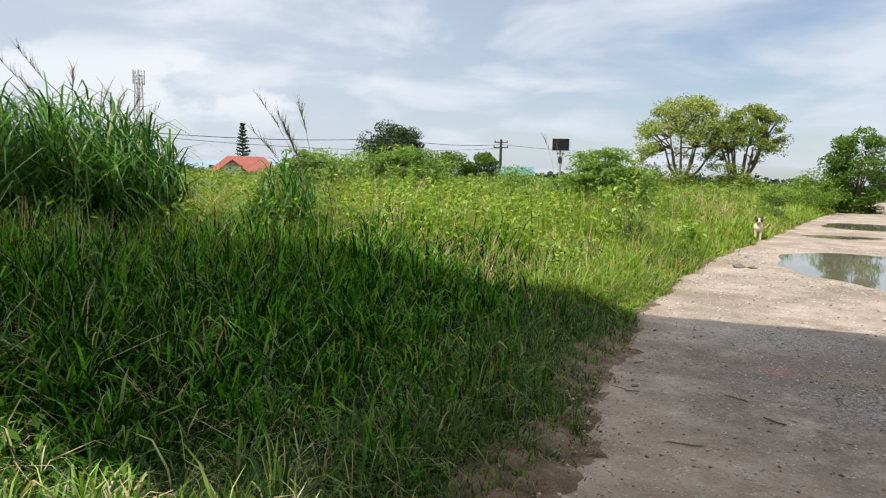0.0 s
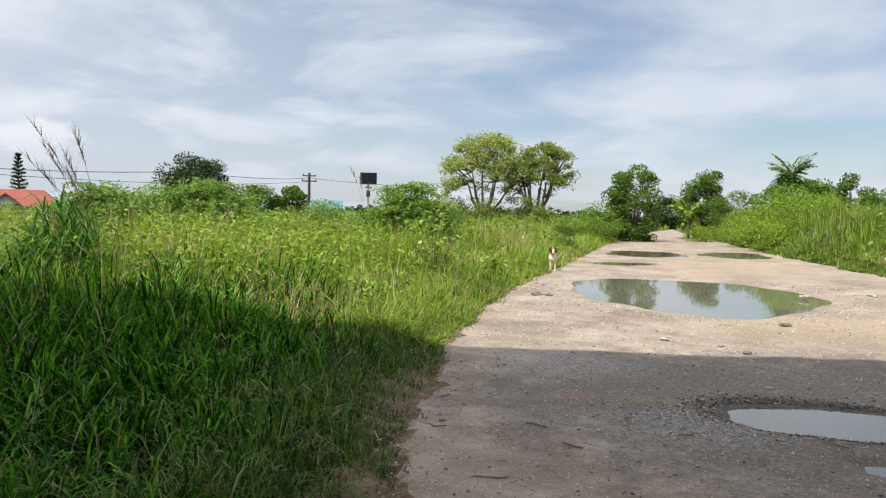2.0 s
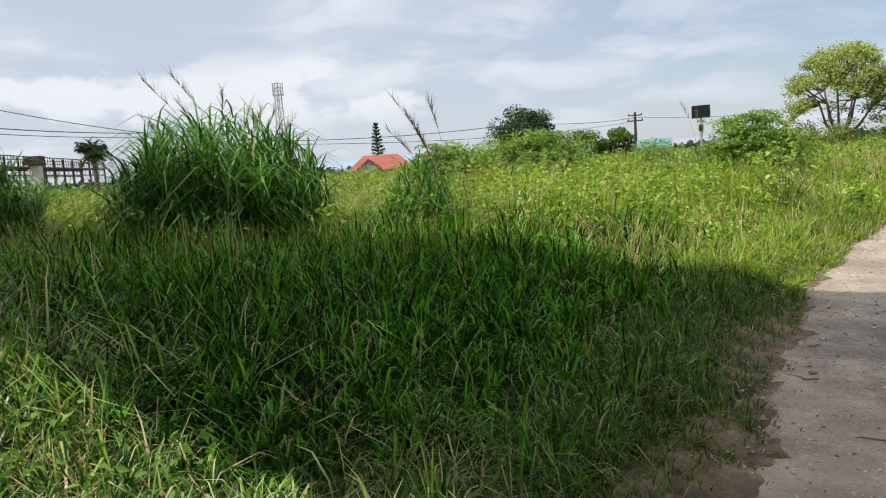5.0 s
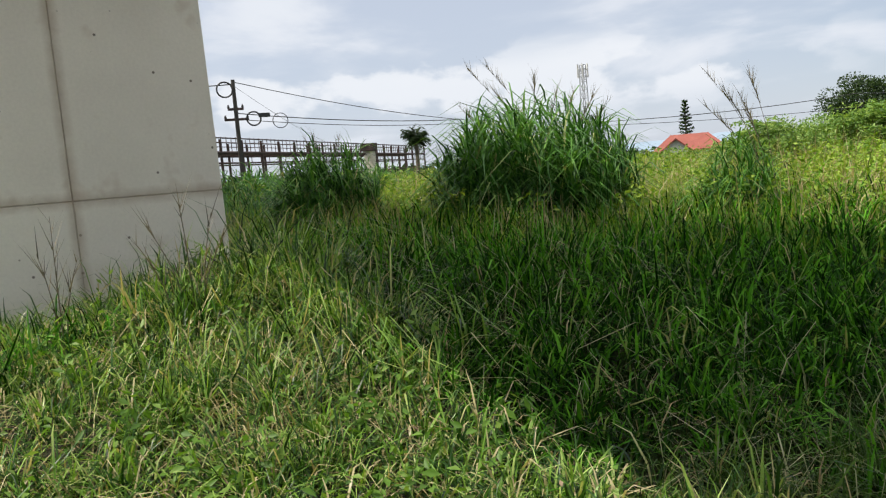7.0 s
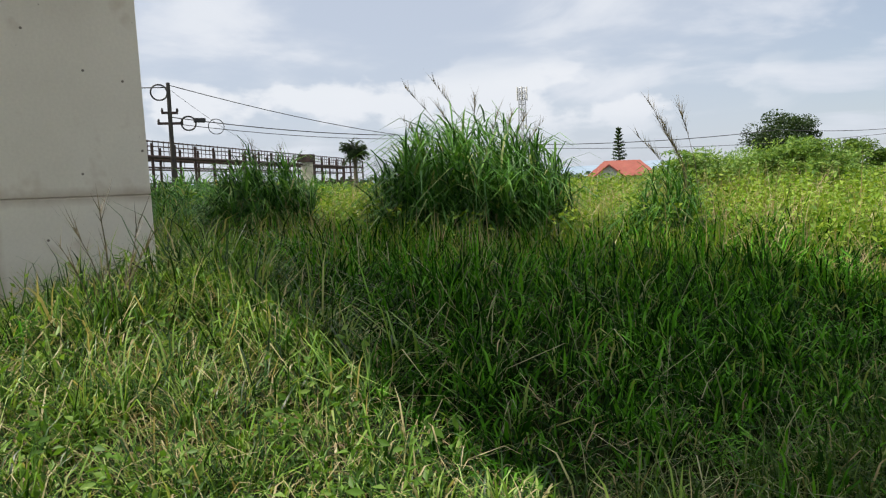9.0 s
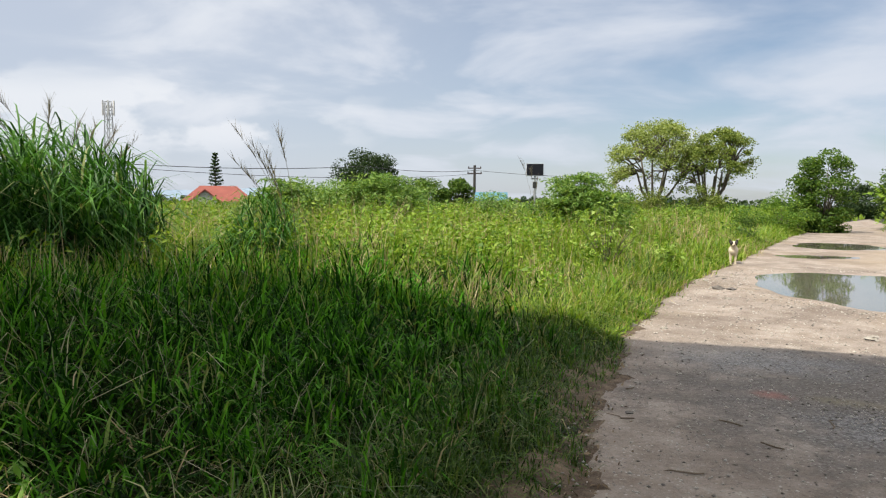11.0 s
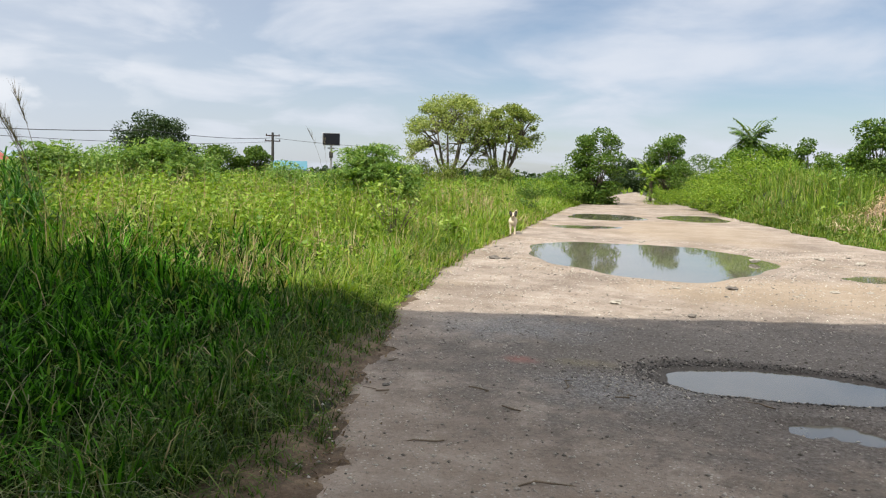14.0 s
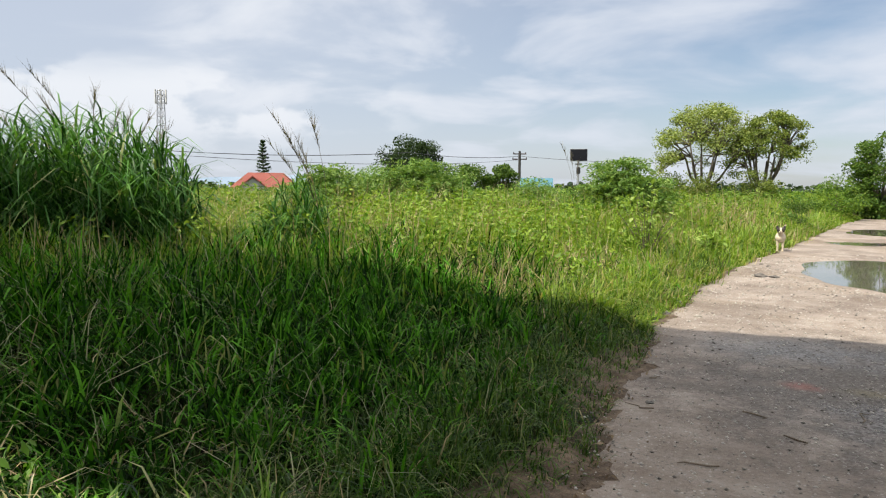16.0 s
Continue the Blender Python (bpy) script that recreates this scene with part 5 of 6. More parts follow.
def build_lines():
    solar_lamp()
    utility_pole((-45.0, 88.9, 0.2), 6.6, 30, [(5.5, 2.0), (6.2, 1.8)], "distant dark utility pole with two crossarms", 0.22)
    up = utility_pole((-44.6, 7.5, 0.0), 7.7, 80, [(5.4, 1.4), (6.0, 0.9)], "dark leaning utility pole with coiled spare cable", 0.15)
    up.matrix_basis = pose(-44.6, 7.5, 0, 0, 0, 80)
    wire([(-44.6, 7.6, 7.55), (-53.9, 26.8, 5.45)], 0.026)
    wire([(-44.6, 7.6, 5.75), (-53.9, 26.8, 5.45), (-47.6, 36.7, 4.25), (-43.0, 60.0, 5.2), (-45.0, 88.9, 6.1)], 0.03)
    wire([(-44.6, 7.6, 5.4), (-53.9, 26.8, 5.15), (-47.6, 36.7, 3.95), (-45.3, 88.9, 5.6)], 0.022)
    wire([(-44.6, 7.6, 7.45), (-44.7, 3.0, 7.35), (-45.5, -20.0, 7.6)], 0.03)
    wire([(-44.6, 7.6, 7.3), (-56.6, 16.2, 4.42)], 0.014)
    wire([(-44.9, 88.8, 6.1), (-24.0, 92.0, 5.0)], 0.025)
    for c, r, th, lab in (((-44.7, 7.0, 7.15), 0.44, 0.05, "thick coil"), ((-44.4, 8.46, 5.4), 0.40, 0.05, "thick coil"), ((-44.1, 9.95, 5.2), 0.44, 0.025, "thin coil")):
        v, f = ring(None, c, r, th)
        ob = new("cable_coil", mesh_np("cable_coil", v, f, M["black"], True))
        tagged(ob, lab + " of black cable hung on the overhead line", "cable coil", "cable coils")
    ob = new("splice_box", bpy.data.meshes.new("splice_box"))
    bm = boxm((-44.45, 8.75, 5.45), (-44.2, 9.4, 5.7), 0.03)
    bm.to_mesh(ob.data)
    bm.free()
    ob.data.materials.append(M["black"])
    tagged(ob, "black splice closure on the overhead cable", "cable box")


build_lines()


def steel_frame():
    """The unfinished steel gantry that runs away behind the cane grass."""
    a, b = Vector((-33.0, -3.0, 0)), Vector((-79.0, 34.5, 0))
    d = b - a
    L, ang = d.length, math.degrees(math.atan2(d.y, d.x))
    t = thing("steel_frame", "long rusty unfinished steel frame on slim posts", "steel frame", tuple(a), ang)
    n = 24
    post = mesh_np("post", *tube([(0, 0, -0.3), (0, 0, 2.0), (0, 0, 4.3)], [0.09, 0.09, 0.09], 5), M["steel"])
    bar = mesh_np("bar", *tube([(0, 0, 3.5), (0, 0, 4.0), (0, 0, 4.45)], [0.03, 0.03, 0.03], 4), M["steel"])
    short = mesh_np("hanger", *tube([(0, 0, 2.9), (0, 0, 3.2), (0, 0, 3.5)], [0.03, 0.03, 0.03], 4), M["steel"])
    for side in (0.0, 2.4):
        for k in range(n + 1):
            part("post", post, None, t, m=pose(L * k / n, side, 0))
        for z, r in ((4.38, 0.045), (4.1, 0.03), (3.5, 0.11), (2.9, 0.06), (2.0, 0.04)):
            part("rail", mesh_np("rail", *tube([(0, side, z), (L / 2, side, z), (L, side, z)], [r, r, r], 5), M["steel"]), None, t)
    for k in range(105):
        part("bar", bar, None, t, m=pose(L * (k + 0.5) / 105, 0, 0))
    for k in range(50):
        part("hanger", short, None, t, m=pose(L * (k + 0.5) / 50, 0, 0))
    for k in range(n):
        part("beam", boxm((-0.05, 0, 3.45), (0.05, 2.4, 3.57)), M["steel"], t, m=pose(L * k / n, 0, 0))
    col = thing("concrete_column", "pale square concrete column with a rusty cap", "column", (-63.4, 22.2, 0), ang)
    part("shaft", boxm((-0.42, -0.42, -0.4), (0.42, 0.42, 3.7), 0.03), M["cream"], col)
    part("cap", boxm((-0.6, -0.6, 3.7), (0.6, 0.6, 4.4), 0.03), M["steel"], col, "rusty steel cap")


steel_frame()


def gable_roof(bm, x0, x1, y0, y1, z0, z1, over=0.4, thick=0.15):
    """A gable roof with its ridge along x."""
    ym = (y0 + y1) / 2
    s = (z1 - z0) / (ym - y0)
    pr = [(y0 - over, z0 - over * s), (ym, z1), (y1 + over, z0 - over * s)]
    rows = []
    for x in (x0 - over, x1 + over):
        rows.append([bm.verts.new((x, y, z)) for y, z in pr] + [bm.verts.new((x, y, z - thick)) for y, z in reversed(pr)])
    k = len(rows[0])
    for i in range(k):
        bm.faces.new((rows[0][i], rows[0][(i + 1) % k], rows[1][(i + 1) % k], rows[1][i]))
    bm.faces.new(rows[0])
    bm.faces.new(rows[1][::-1])
    bmesh.ops.recalc_face_normals(bm, faces=bm.faces)
    return bm


def hip_roof(bm, x0, x1, y0, y1, z0, z1, over=0.4, hip=1.5):
    """A roof that slopes on all four sides, with a thick eave."""
    ym = (y0 + y1) / 2
    lo = [(x0 - over, y0 - over), (x1 + over, y0 - over), (x1 + over, y1 + over), (x0 - over, y1 + over)]
    top = [bm.verts.new((x0 + hip, ym, z1)), bm.verts.new((x1 - hip, ym, z1))]
    e = [bm.verts.new((x, y, z0 - 0.25)) for x, y in lo]
    u = [bm.verts.new((x, y, z0 - 0.4)) for x, y in lo]
    for f in ((e[0], e[1], top[1], top[0]), (e[1], e[2], top[1]), (e[2], e[3], top[0], top[1]), (e[3], e[0], top[0]), tuple(reversed(u))):
        bm.faces.new(f)
    for k in range(4):
        bm.faces.new((u[k], u[(k + 1) % 4], e[(k + 1) % 4], e[k]))
    bmesh.ops.recalc_face_normals(bm, faces=bm.faces)
    return bm


def gable_wall(bm, x0, x1, y0, y1, z0, z1):
    ym = (y0 + y1) / 2
    pr = [(y0, -0.3), (y1, -0.3), (y1, z0 - 0.06), (ym, z1 - 0.12), (y0, z0 - 0.06)]
    rows = [[bm.verts.new((x, y, z)) for y, z in pr] for x in (x0, x1)]
    for i in range(5):
        bm.faces.new((rows[0][i], rows[0][(i + 1) % 5], rows[1][(i + 1) % 5], rows[1][i]))
    bm.faces.new(rows[0])
    bm.faces.new(rows[1][::-1])
    bmesh.ops.recalc_face_normals(bm, faces=bm.faces)
    return bm


def houses():
    h = thing("red_roofed_house", "cream house under a red tiled roof with a porch gable", "house", (-61.7, 58.6, 0), 46)
    part("wall", boxm((-2.5, -2.2, -0.3), (2.5, 2.2, 1.5), 0.02), M["cream"], h)
    part("roof", hip_roof(bmesh.new(), -3.4, 3.5, -2.2, 2.2, 1.8, 3.25), M["red_roof"], h, "red tiled hipped roof")
    part("porch_wall", gable_wall(bmesh.new(), 0, 3.2, -1.3, 1.3, 1.75, 2.75), M["white_paint"], h, "white porch gable", pose(-1.3, -3.4, 0, 0, 0, 90))
    part("porch_roof", gable_roof(bmesh.new(), 0, 3.2, -1.3, 1.3, 1.8, 2.85), M["red_roof"], h, "red tiled porch roof", pose(-1.3, -3.4, 0, 0, 0, 90))
    for dx in (-1.6, 0.4):
        part("window", boxm((dx, 2.18, 0.7), (dx + 0.9, 2.26, 1.5), 0.02), M["glass"], h)
        part("window", boxm((dx, -2.26, 0.7), (dx + 0.9, -2.18, 1.5), 0.02), M["glass"], h)
    b = thing("blue_roofed_shed", "shed under a pale blue sheet roof", "shed", (-41.0, 85.9, 0), 24)
    part("wall", gable_wall(bmesh.new(), -1.7, 1.7, -1.6, 1.6, 2.2, 3.0), M["cream"], b)
    part("roof", gable_roof(bmesh.new(), -1.7, 1.7, -1.6, 1.6, 2.3, 3.1), M["blue_roof"], b, "pale blue sheet roof")
    w = thing("white_roofed_shed", "low shed under a pale sheet roof", "shed", (20.8, 54.5, 0.3), -22)
    part("wall", gable_wall(bmesh.new(), -3.4, 3.4, -1.8, 1.8, 2.15, 2.55), M["cream"], w)
    part("roof", gable_roof(bmesh.new(), -3.4, 3.4, -1.8, 1.8, 2.2, 2.7), M["dull_sheet"], w, "pale weathered roof")
    p = thing("thin_post", "thin pale concrete post among the trees", "post", (20.2, 50.2, gz(20.2, 50.2)))
    part("shaft", tubes_mesh("shaft", [([(0, 0, -0.3), (0, 0, 1.8), (0, 0, 3.8)], [0.06, 0.06, 0.05])], M["white_paint"], 6), None, p)


houses()


def lattice_tower():
    t = thing("lattice_tower", "slender steel lattice telecom mast with antennas", "telecom tower", (-145.2, 106.4, 0), 20)
    H = 23.5
    wid = lambda z: 1.0 - 0.5 * z / H
    legs = [(-1, -1), (1, -1), (1, 1), (-1, 1)]
    for sx, sy in legs:
        part("leg", mesh_np("leg", *tube([(sx * wid(z), sy * wid(z), z) for z in (0, H / 2, H)], [0.10] * 3, 5), M["galv"]), None, t)
    for k in range(12):
        z0, z1 = H * k / 12, H * (k + 1) / 12
        items = []
        for i in range(4):
            (ax, ay), (bx, by) = legs[i], legs[(i + 1) % 4]
            items.append(([(ax * wid(z0), ay * wid(z0), z0), (0.5 * (ax + bx) * wid(z0), 0.5 * (ay + by) * wid(z0), (z0 + z1) / 2), (bx * wid(z1), by * wid(z1), z1)], [0.06] * 3))
            items.append(([(ax * wid(z1), ay * wid(z1), z1), ((ax + bx) / 2 * wid(z1), (ay + by) / 2 * wid(z1), z1), (bx * wid(z1), by * wid(z1), z1)], [0.06] * 3))
        part("bracing", tubes_mesh("bracing", items, M["galv"], 4), None, t)
    for z, r in ((H - 0.6, 1.3), (H - 2.2, 1.3)):
        for k in range(6):
            a = k * math.pi / 3
            part("antenna", boxm((-0.14, -0.1, -0.8), (0.14, 0.1, 0.8), 0.03), M["white_paint"], t, "", pose(r * math.cos(a), r * math.sin(a), z, 0, 0, math.degrees(a)))
        v, f = tube([(1.25 * math.cos(a), 1.25 * math.sin(a), z - 0.5) for a in np.linspace(0, 2 * math.pi, 13)], [0.06] * 13, 4)
        part("platform", mesh_np("platform", v, f, M["galv"]), None, t)


lattice_tower()


def conifer():
    rng = np.random.RandomState(101)
    t = thing("column_conifer", "narrow dark-green tiered conifer behind the house", "tree", (-72.8, 68.8, 0))
    H = 8.0
    part("trunk", tubes_mesh("trunk", [([(0, 0, -0.3), (0, 0, H / 2), (0, 0, H)], [0.16, 0.1, 0.03])], M["bark"]), None, t)
    P = []
    for k in range(15):
        z = 1.5 + (H - 1.6) * k / 15
        r = 1.5 * (1 - (z - 0.5) / H) + 0.12
        for j in range(9):
            a = rng.random() * 6.28
            for s in np.linspace(0.15, 1, 9):
                P.append((r * s * math.cos(a), r * s * math.sin(a), z + 0.25 * s + rng.normal(0, 0.05)))
    P = np.array(P)
    part("crown", leaves_mesh("crown", P, 0.3 + 0.15 * rng.random(len(P)), M["dark_tree"], rng, 0.45), None, t)


conifer()


def hills():
    n = 160
    a = np.radians(np.linspace(30, 100, n))
    prof = 14 + 12 * np.sin(a * 9) + 9 * np.sin(a * 23 + 1) + 26 * np.exp(-((np.degrees(a) - 43.5) / 1.8) ** 2) + 10 * np.exp(-((np.degrees(a) - 66) / 5) ** 2)
    prof = np.maximum(prof, 2)
    lo = np.stack([-2050 * np.sin(a), 2050 * np.cos(a), np.full(n, -5.0)], 1)
    hi = np.stack([-2200 * np.sin(a), 2200 * np.cos(a), prof], 1)
    bk = np.stack([-2600 * np.sin(a), 2600 * np.cos(a), np.full(n, -5.0)], 1)
    V = np.concatenate([lo, hi, bk])
    i = np.arange(n - 1)
    F = np.concatenate([np.stack([i, i + 1, i + n + 1, i + n], 1), np.stack([i + n, i + n + 1, i + 2 * n + 1, i + 2 * n], 1)])
    ob = new("hill_backdrop", mesh_np("hill_backdrop", V, F, M["hill"], True))
    tagged(ob, "low blue hazy hills on the horizon", "hills", kind="structure")


hills()


# ---- heap, stones and litter ----
def debris_heap():
    rng = np.random.RandomState(111)
    t = thing("debris_heap", "brown heap of soil and cut dead grass", "debris heap", (10.7, 25.6, gz(10.7, 25.6)))
    n = 48
    u = np.linspace(-1, 1, n)
    X, Y = np.meshgrid(u * 4.4, u * 2.4)
    R = np.hypot(X / 4.4, Y / 2.4)
    Z = 1.5 * (1 - sm(R, 0.4, 1.0)) * (0.85 + 0.22 * wave(X * 1.6, Y * 1.6)) + 0.30 * wave(X * 5, Y * 5) * (1 - R) + 0.13 * np.sin(X * 9 + Y * 3) * np.sin(Y * 11) - 0.25
    V = np.stack([X, Y, Z], -1).reshape(-1, 3)
    i = (np.arange(n - 1)[:, None] * n + np.arange(n - 1)[None]).ravel()
    part("soil", mesh_np("soil", V, np.stack([i, i + 1, i + n + 1, i + n], 1), M["heap"], True), None, t)
    k = 15000
    p = V[rng.randint(0, len(V), k)] + rng.normal(0, 0.06, (k, 3))
    keep = p[:, 2] > -0.2
    p = p[keep]
    k = len(p)
    part("straw", blades_mesh("straw", p, 0.1 + 0.32 * rng.random(k) ** 2, np.full(k, 0.024), rng.random(k) * 6.28, 1.0 + 1.8 * rng.random(k), M["straw"], 3, rng, 0.3), None, t)
    xs, ys = np.linspace(7.2, 16.6, 66), np.linspace(11.8, 25.0, 80)
    ap = lambda x, y: land(x, y) + 0.03 + 0.02 * wave(x * 4, y * 4) - 0.3 * sm(np.hypot((x - 11.9) / 4.5, (y - 18.4) / 6.3), 0.86, 1.05)
    ob = new("bare_patch", grid_mesh("bare_patch", xs, ys, ap, M["apron"]))
    tagged(ob, "bare trampled tan earth spread out from the heap", "ground", kind="structure")
    st = tree_stone((8.5, 22.4, gz(8.5, 22.4) + 0.12), 0.22, 5, M["stone"], "large pale stone at the foot of the heap")


def stone_bm(r, seed, flat=0.6):
    bm = bmesh.new()
    bmesh.ops.create_icosphere(bm, subdivisions=2, radius=r)
    rng = np.random.RandomState(seed)
    o = Vector(rng.random(3) * 20)
    for v in bm.verts:
        v.co *= 1 + 0.75 * noise.noise(v.co / r * 1.1 + o)
        v.co.z *= flat
    return bm


def tree_stone(at, r, seed, mat, label, flat=0.6):
    ob = new("stone", bpy.data.meshes.new("stone"))
    bm = stone_bm(r, seed, flat)
    bm.to_mesh(ob.data)
    bm.free()
    ob.data.materials.append(mat)
    ob.matrix_basis = pose(*at, 0, 0, seed * 37)
    return tagged(ob, label, "stone", "stones on the track")


M["heap"] = solid("heap_soil", (0.24, 0.175, 0.12), (0.42, 0.33, 0.24), 2.5, 0.95, 0, 0.9, 0.03, 20)
M["apron"] = solid("trampled_earth", (0.30, 0.235, 0.175), (0.42, 0.345, 0.27), 2.0, 0.95, 0, 0.8, 0.02, 25)
debris_heap()


def add_chips(name, label, x, y, size, mat, rng):
    ok = x > left_edge(y) - 0.1
    for p in PUDDLES:
        ok &= puddle_reach(p, x, y) > 1.01
    x, y = x[ok], y[ok]
    n = len(x)
    r = (0.004 + size * rng.random(n) ** 3) * (1 + y / 30)
    eight = np.array([(1, 0, 0), (0, 1, 0), (-1, 0, 0), (0, -1, 0), (0, 0, 0.7), (0, 0, -0.5)], float)
    V = eight[None] * (r[:, None, None] * (0.7 + 0.6 * rng.random((n, 6, 1)))) + np.stack([x, y, road_height(x, y) + r * 0.2], 1)[:, None]
    F = np.array([(0, 1, 4), (1, 2, 4), (2, 3, 4), (3, 0, 4), (1, 0, 5), (2, 1, 5), (3, 2, 5), (0, 3, 5)])
    F = (F[None] + (np.arange(n) * 6)[:, None, None]).reshape(-1, 3)
    tagged(new(name, mesh_np(name, V.reshape(-1, 3), F, mat)), label, "gravel", kind="stuff")


def road_stones():
    rng = np.random.RandomState(121)
    for (x, y, r, pale) in [(-2.25, 13.4, 0.10, 0), (-2.02, 13.36, 0.075, 0), (0.0, 9.15, 0.07, 1), (0.85, 8.55, 0.05, 0), (1.6, 11.0, 0.08, 0), (2.6, 15.2, 0.1, 1),
                            (-2.5, 8.6, 0.05, 0), (-2.65, 9.6, 0.06, 1), (-2.7, 10.9, 0.05, 0), (4.0, 16.2, 0.1, 1), (4.6, 15.6, 0.09, 1)]:
        tree_stone((x, y, 0.02 + r * 0.25), r, int(abs(x * 31 + y * 17)) + 3, M["stone"] if pale else M["dark_stone"], "pale rough stone on the track" if pale else "dark flat stone on the track", 0.38)
    # half-buried stones, thicker on the far side of the shade and about the heap
    shapes = []
    for k in range(6):
        me = bpy.data.meshes.new("stone")
        bm = stone_bm(0.05, 300 + k, 0.45)
        bm.to_mesh(me)
        bm.free()
        me.materials.append(M["stone"] if k < 4 else M["dark_stone"])
        shapes.append(me)
    for k in range(64):
        y = 4.0 + 15 * rng.random() ** 0.8
        x = left_edge(y) + 0.2 + (right_edge(y) - left_edge(y) - 0.4) * rng.random() ** 1.2 * 0.7
        if min(float(puddle_reach(p, x, y)) for p in PUDDLES) < 1.06:
            continue
        g = 0.35 + 0.9 * rng.random() ** 2 + (0.3 if y > 8 else 0.0)
        ob = new("stone", shapes[k % 6])
        ob.matrix_basis = pose(x, y, float(road_height(x, y)) + 0.008 * g, 0, 0, 360 * rng.random()) @ Matrix.Diagonal((g, g * (0.6 + 0.5 * rng.random()), g * 0.8, 1))
        tagged(ob, "small pale stone half buried in the track" if k % 6 < 4 else "small dark stone half buried in the track", "stone", "stones on the track")
    # loose chippings
    n = 20000
    x = rng.uniform(-2.6, 5.5, n)
    y = 2.2 + 16 * rng.random(n) ** 1.7
    a, k = rng.random(1500) * 6.28, 1.04 + 0.3 * rng.random(1500) ** 2
    x = np.concatenate([x, 0.2 + rng.normal(0, 0.5, 900), 0.5 + 2.5 * k * np.cos(a)])
    y = np.concatenate([y, 5.6 + rng.normal(0, 0.35, 900), 15.4 + 3.5 * k * np.sin(a)])
    add_chips("loose_gravel", "loose grey and pale chippings strewn over the track", x, y, 0.010, M["chips"], rng)
    a, k = rng.random(2000) * 6.28, 1.03 + 0.10 * np.abs(rng.normal(0, 1, 2000)) + 0.25 * rng.random(2000) ** 5
    add_chips("wet_gravel", "dark wet chippings round the near puddle", 1.26 + 0.92 * k * np.cos(a), 5.9 + 0.46 * k * np.sin(a), 0.009, M["wet_chips"], rng)
    # twigs and stalks
    for k in range(16):
        x, y = [(-0.3, 5.3), (-0.9, 5.0), (1.9, 4.3), (-0.3, 3.5), (-1.0, 3.9), (0.1, 5.1), (-1.6, 4.7), (-1.75, 5.6), (2.3, 4.6), (1.0, 5.2), (-1.9, 6.0), (-0.6, 4.6), (3.0, 5.0), (-2.0, 7.0), (0.6, 8.9), (5.2, 12.2)][k]
        a, L = rng.random() * 6.28, 0.12 + 0.16 * rng.random()
        z = float(road_height(np.array(x), np.array(y))) + 0.008
        pts = [(x + math.cos(a) * L * s + 0.02 * rng.normal(), y + math.sin(a) * L * s + 0.02 * rng.normal(), z + 0.006 * rng.random()) for s in (-0.5, -0.15, 0.2, 0.5)]
        ob = new("twig", tubes_mesh("twig", [(pts, [0.005, 0.006, 0.005, 0.002])], M["twig"], 5))
        tagged(ob, "dry bent twig lying on the track", "twig", "twigs on the track")


M["wet_chips"] = foliage("wet_chippings", [(0.0, (0.03, 0.028, 0.027)), (0.7, (0.09, 0.083, 0.08)), (1.0, (0.26, 0.245, 0.235))], patch=0.1, clear=0.0, rough=0.5)
M["chips"] = foliage("chippings", [(0.0, (0.12, 0.11, 0.10)), (0.3, (0.30, 0.275, 0.25)), (1.0, (0.62, 0.58, 0.54))], patch=0.1, clear=0.0, rough=0.85)
road_stones()


# ---- the dog ----
def lump(specs, seg=16):
    """Blobs run together: (centre, half axes) each."""
    bm = bmesh.new()
    for c, r in specs:
        m = Matrix.Translation(c) @ Matrix.Diagonal((*r, 1))
        bmesh.ops.create_uvsphere(bm, u_segments=seg, v_segments=10, radius=1, matrix=m)
    for f in bm.faces:
        f.smooth = True
    return bm


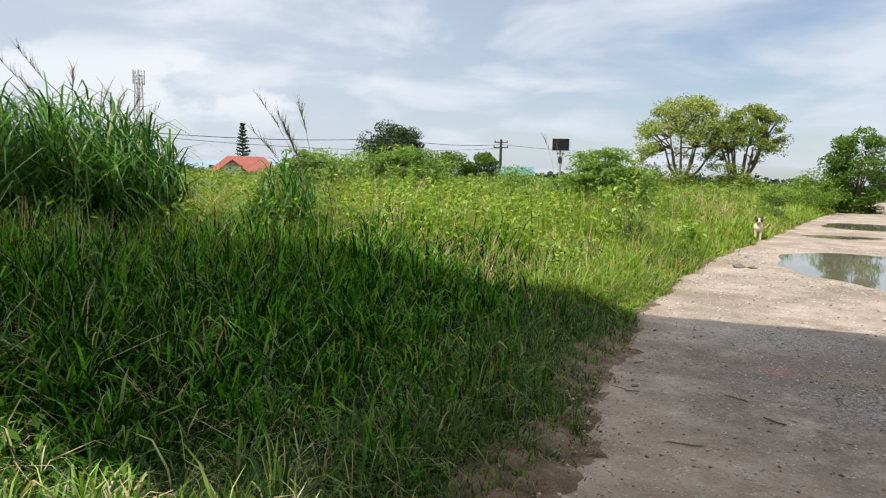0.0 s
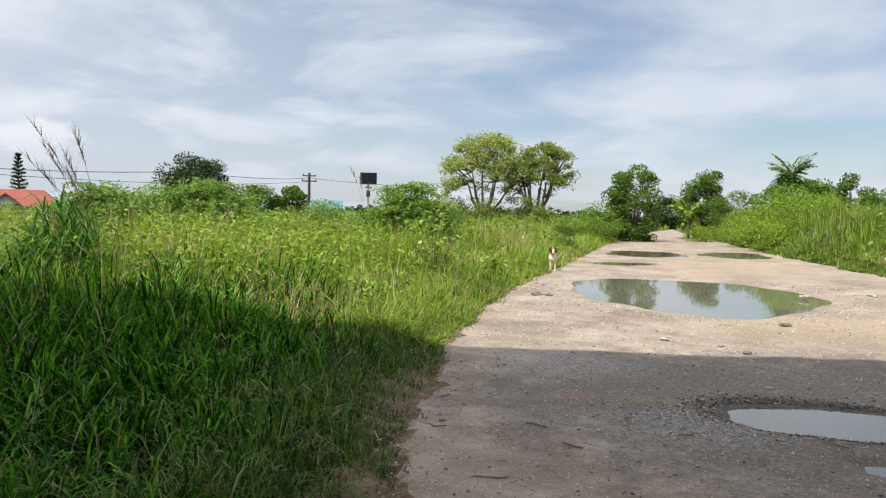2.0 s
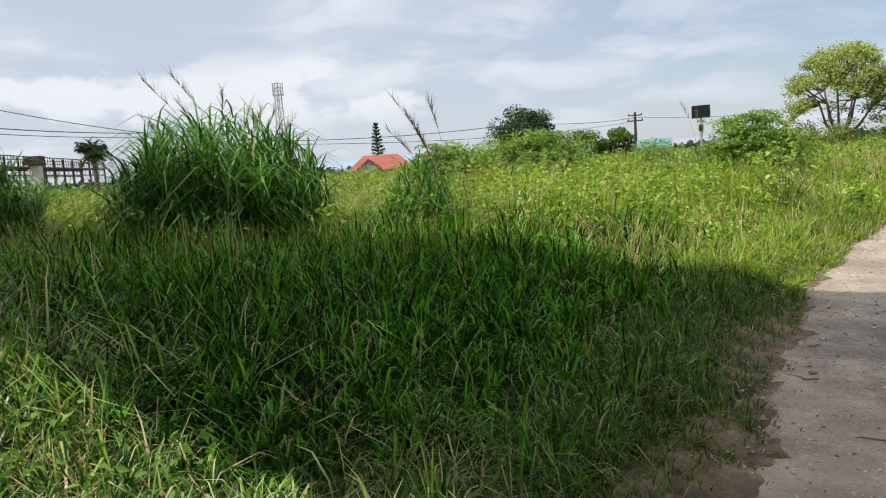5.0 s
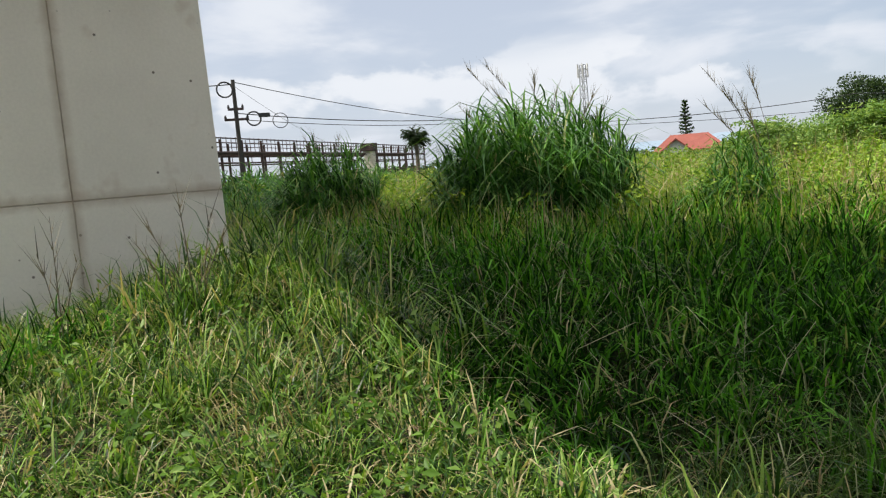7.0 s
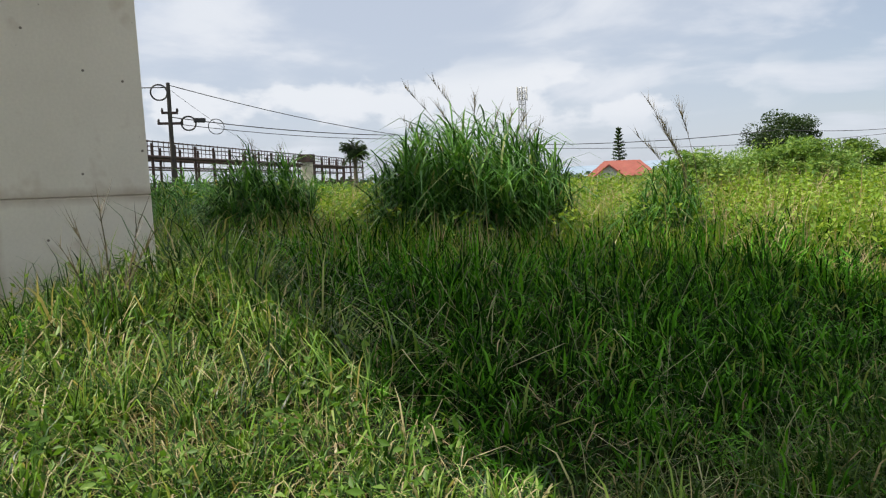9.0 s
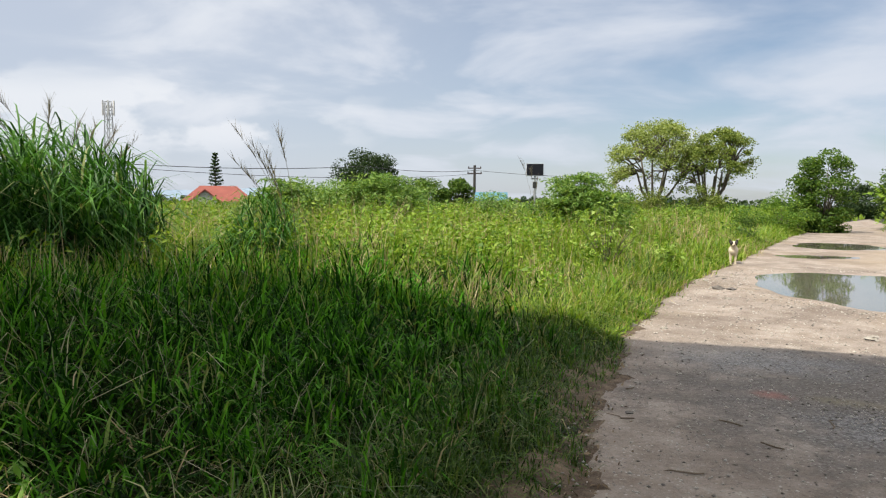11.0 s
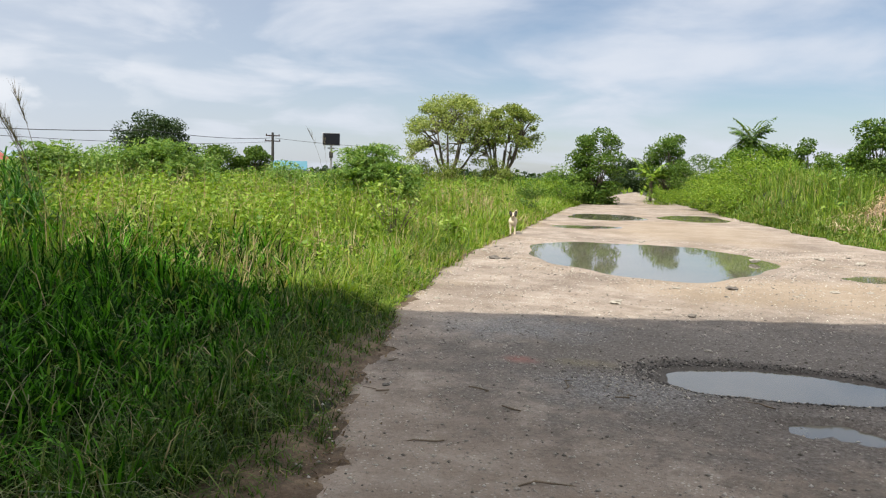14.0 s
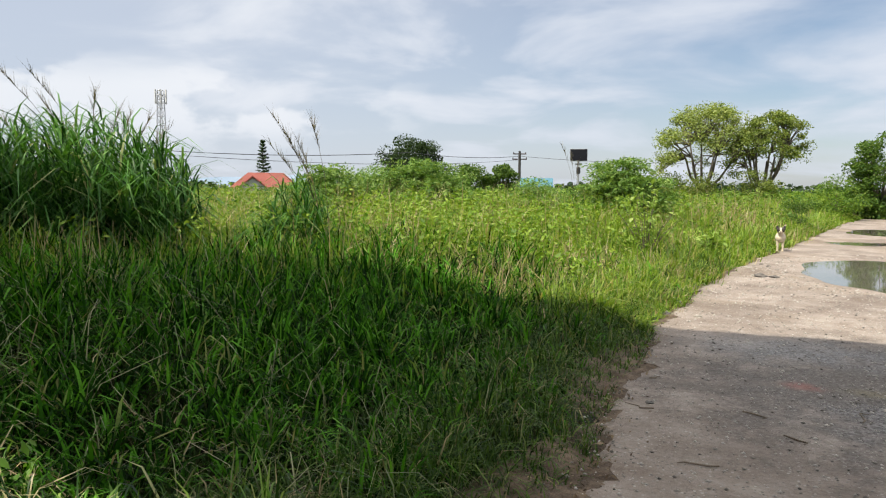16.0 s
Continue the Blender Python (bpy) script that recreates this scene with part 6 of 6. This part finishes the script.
def build_dog():
    d = thing("dog", "cream dog with black ears and face patches on the track", "dog", DOG[0][1])
    part("body", lump([((0, -0.16, 0.41), (0.135, 0.17, 0.155)), ((0, 0.05, 0.42), (0.105, 0.24, 0.125)), ((0, 0.25, 0.42), (0.10, 0.15, 0.125)), ((0, -0.25, 0.49), (0.075, 0.09, 0.12))]), M["fur"], d)
    head = part("head", lump([((0, 0, 0), (0.098, 0.105, 0.092)), ((0, -0.11, -0.035), (0.042, 0.085, 0.042)), ((0, 0.05, -0.06), (0.06, 0.07, 0.08))]), M["fur"], d, "", pose(0, -0.34, 0.61))
    for s in (-1, 1):
        bm = bmesh.new()
        bmesh.ops.create_cone(bm, cap_ends=True, segments=8, radius1=0.058, radius2=0.02, depth=0.095, matrix=Matrix.Translation((s * 0.082, 0.01, 0.09)) @ Matrix.Rotation(s * 0.35, 4, "Y") @ Matrix.Diagonal((1, 0.5, 1, 1)))
        part("ear", bm, M["fur_black"], head, "black pricked ear")
        part("eye_patch", lump([((s * 0.056, -0.04, 0.024), (0.05, 0.075, 0.068))], 10), M["fur_black"], head, "black eye patch")
    part("nose", lump([((0, -0.19, -0.02), (0.02, 0.016, 0.016))], 8), M["fur_black"], head, "black nose")
    legs = []
    for x, y in ((-0.065, -0.2), (0.065, -0.2), (-0.07, 0.27), (0.07, 0.27)):
        back = 0.05 if y > 0 else 0.0
        items = [([(0, 0, 0.02), (0, back, -0.16), (0, back * 0.4, -0.3), (0, -0.01, -0.36)], [0.052, 0.036, 0.024, 0.026])]
        leg = part("leg", tubes_mesh("leg", items, M["fur"], 8), None, d, m=pose(x, y, 0.385))
        part("paw", lump([((0, -0.03, -0.365), (0.03, 0.048, 0.02))], 10), M["fur"], leg)
        legs.append(leg)
    tail = part("tail", tubes_mesh("tail", [([(0, 0, 0), (0.03, 0.1, 0.08), (0.07, 0.14, 0.19), (0.13, 0.11, 0.27)], [0.03, 0.028, 0.024, 0.012])], M["fur"], 8), None, d, "", pose(0, 0.37, 0.48))
    d.scale = (0.9, 0.9, 0.86)
    return d, head, legs, tail


DOG = [(0.0, (-2.95, 20.75, 0.02)), (0.6, (-2.88, 20.3, 0.02)), (1.2, (-2.85, 20.05, 0.02)), (2.0, (-2.84, 19.9, 0.02)), (3.2, (-2.84, 19.8, 0.02)), (8.0, (-2.83, 19.75, 0.02)), (16.0, (-2.82, 19.7, 0.02))]
dog, dog_head, dog_legs, dog_tail = build_dog()


def motions():
    walk(dog, [(t, pose(*p, 0, 0, 8)) for t, p in DOG])
    for k, leg in enumerate(dog_legs):
        home = leg.matrix_basis.copy()
        ph = 0.0 if k in (0, 3) else math.pi
        rows = [(t, home @ pose(0, 0, 0, 20 * math.sin(t * 10 + ph) * max(0.0, 1 - t / 1.4))) for t in (0.0, 0.15, 0.3, 0.45, 0.6, 0.75, 0.9, 1.05, 1.2, 1.4)]
        walk(leg, rows + [(16.0, home)])
    h = dog_head.matrix_basis.copy()
    walk(dog_head, [(t, h @ pose(0, 0, 0, 0, 0, a)) for t, a in ((0, 4), (1.0, -3), (2.5, 4), (6.0, 0), (9.5, 5), (13.5, -2), (14.5, 3), (16.0, 0))])
    tl = dog_tail.matrix_basis.copy()
    walk(dog_tail, [(0.1 + 0.8 * k if k else 0.0, tl @ pose(0, 0, 0, 0, 14 * (-1) ** k, 0)) for k in range(20)] + [(16.0, tl)])
    for n, st in enumerate(SWAYING):
        home = st.matrix_basis.copy()
        rows = [(t, home @ pose(0, 0, 0, 1.3 * math.sin(1.7 * t + n * 0.9), 1.6 * math.sin(1.3 * t + n * 1.7 + 0.5), 0)) for t in np.arange(0, 16.01, 0.8)]
        walk(st, rows)


motions()
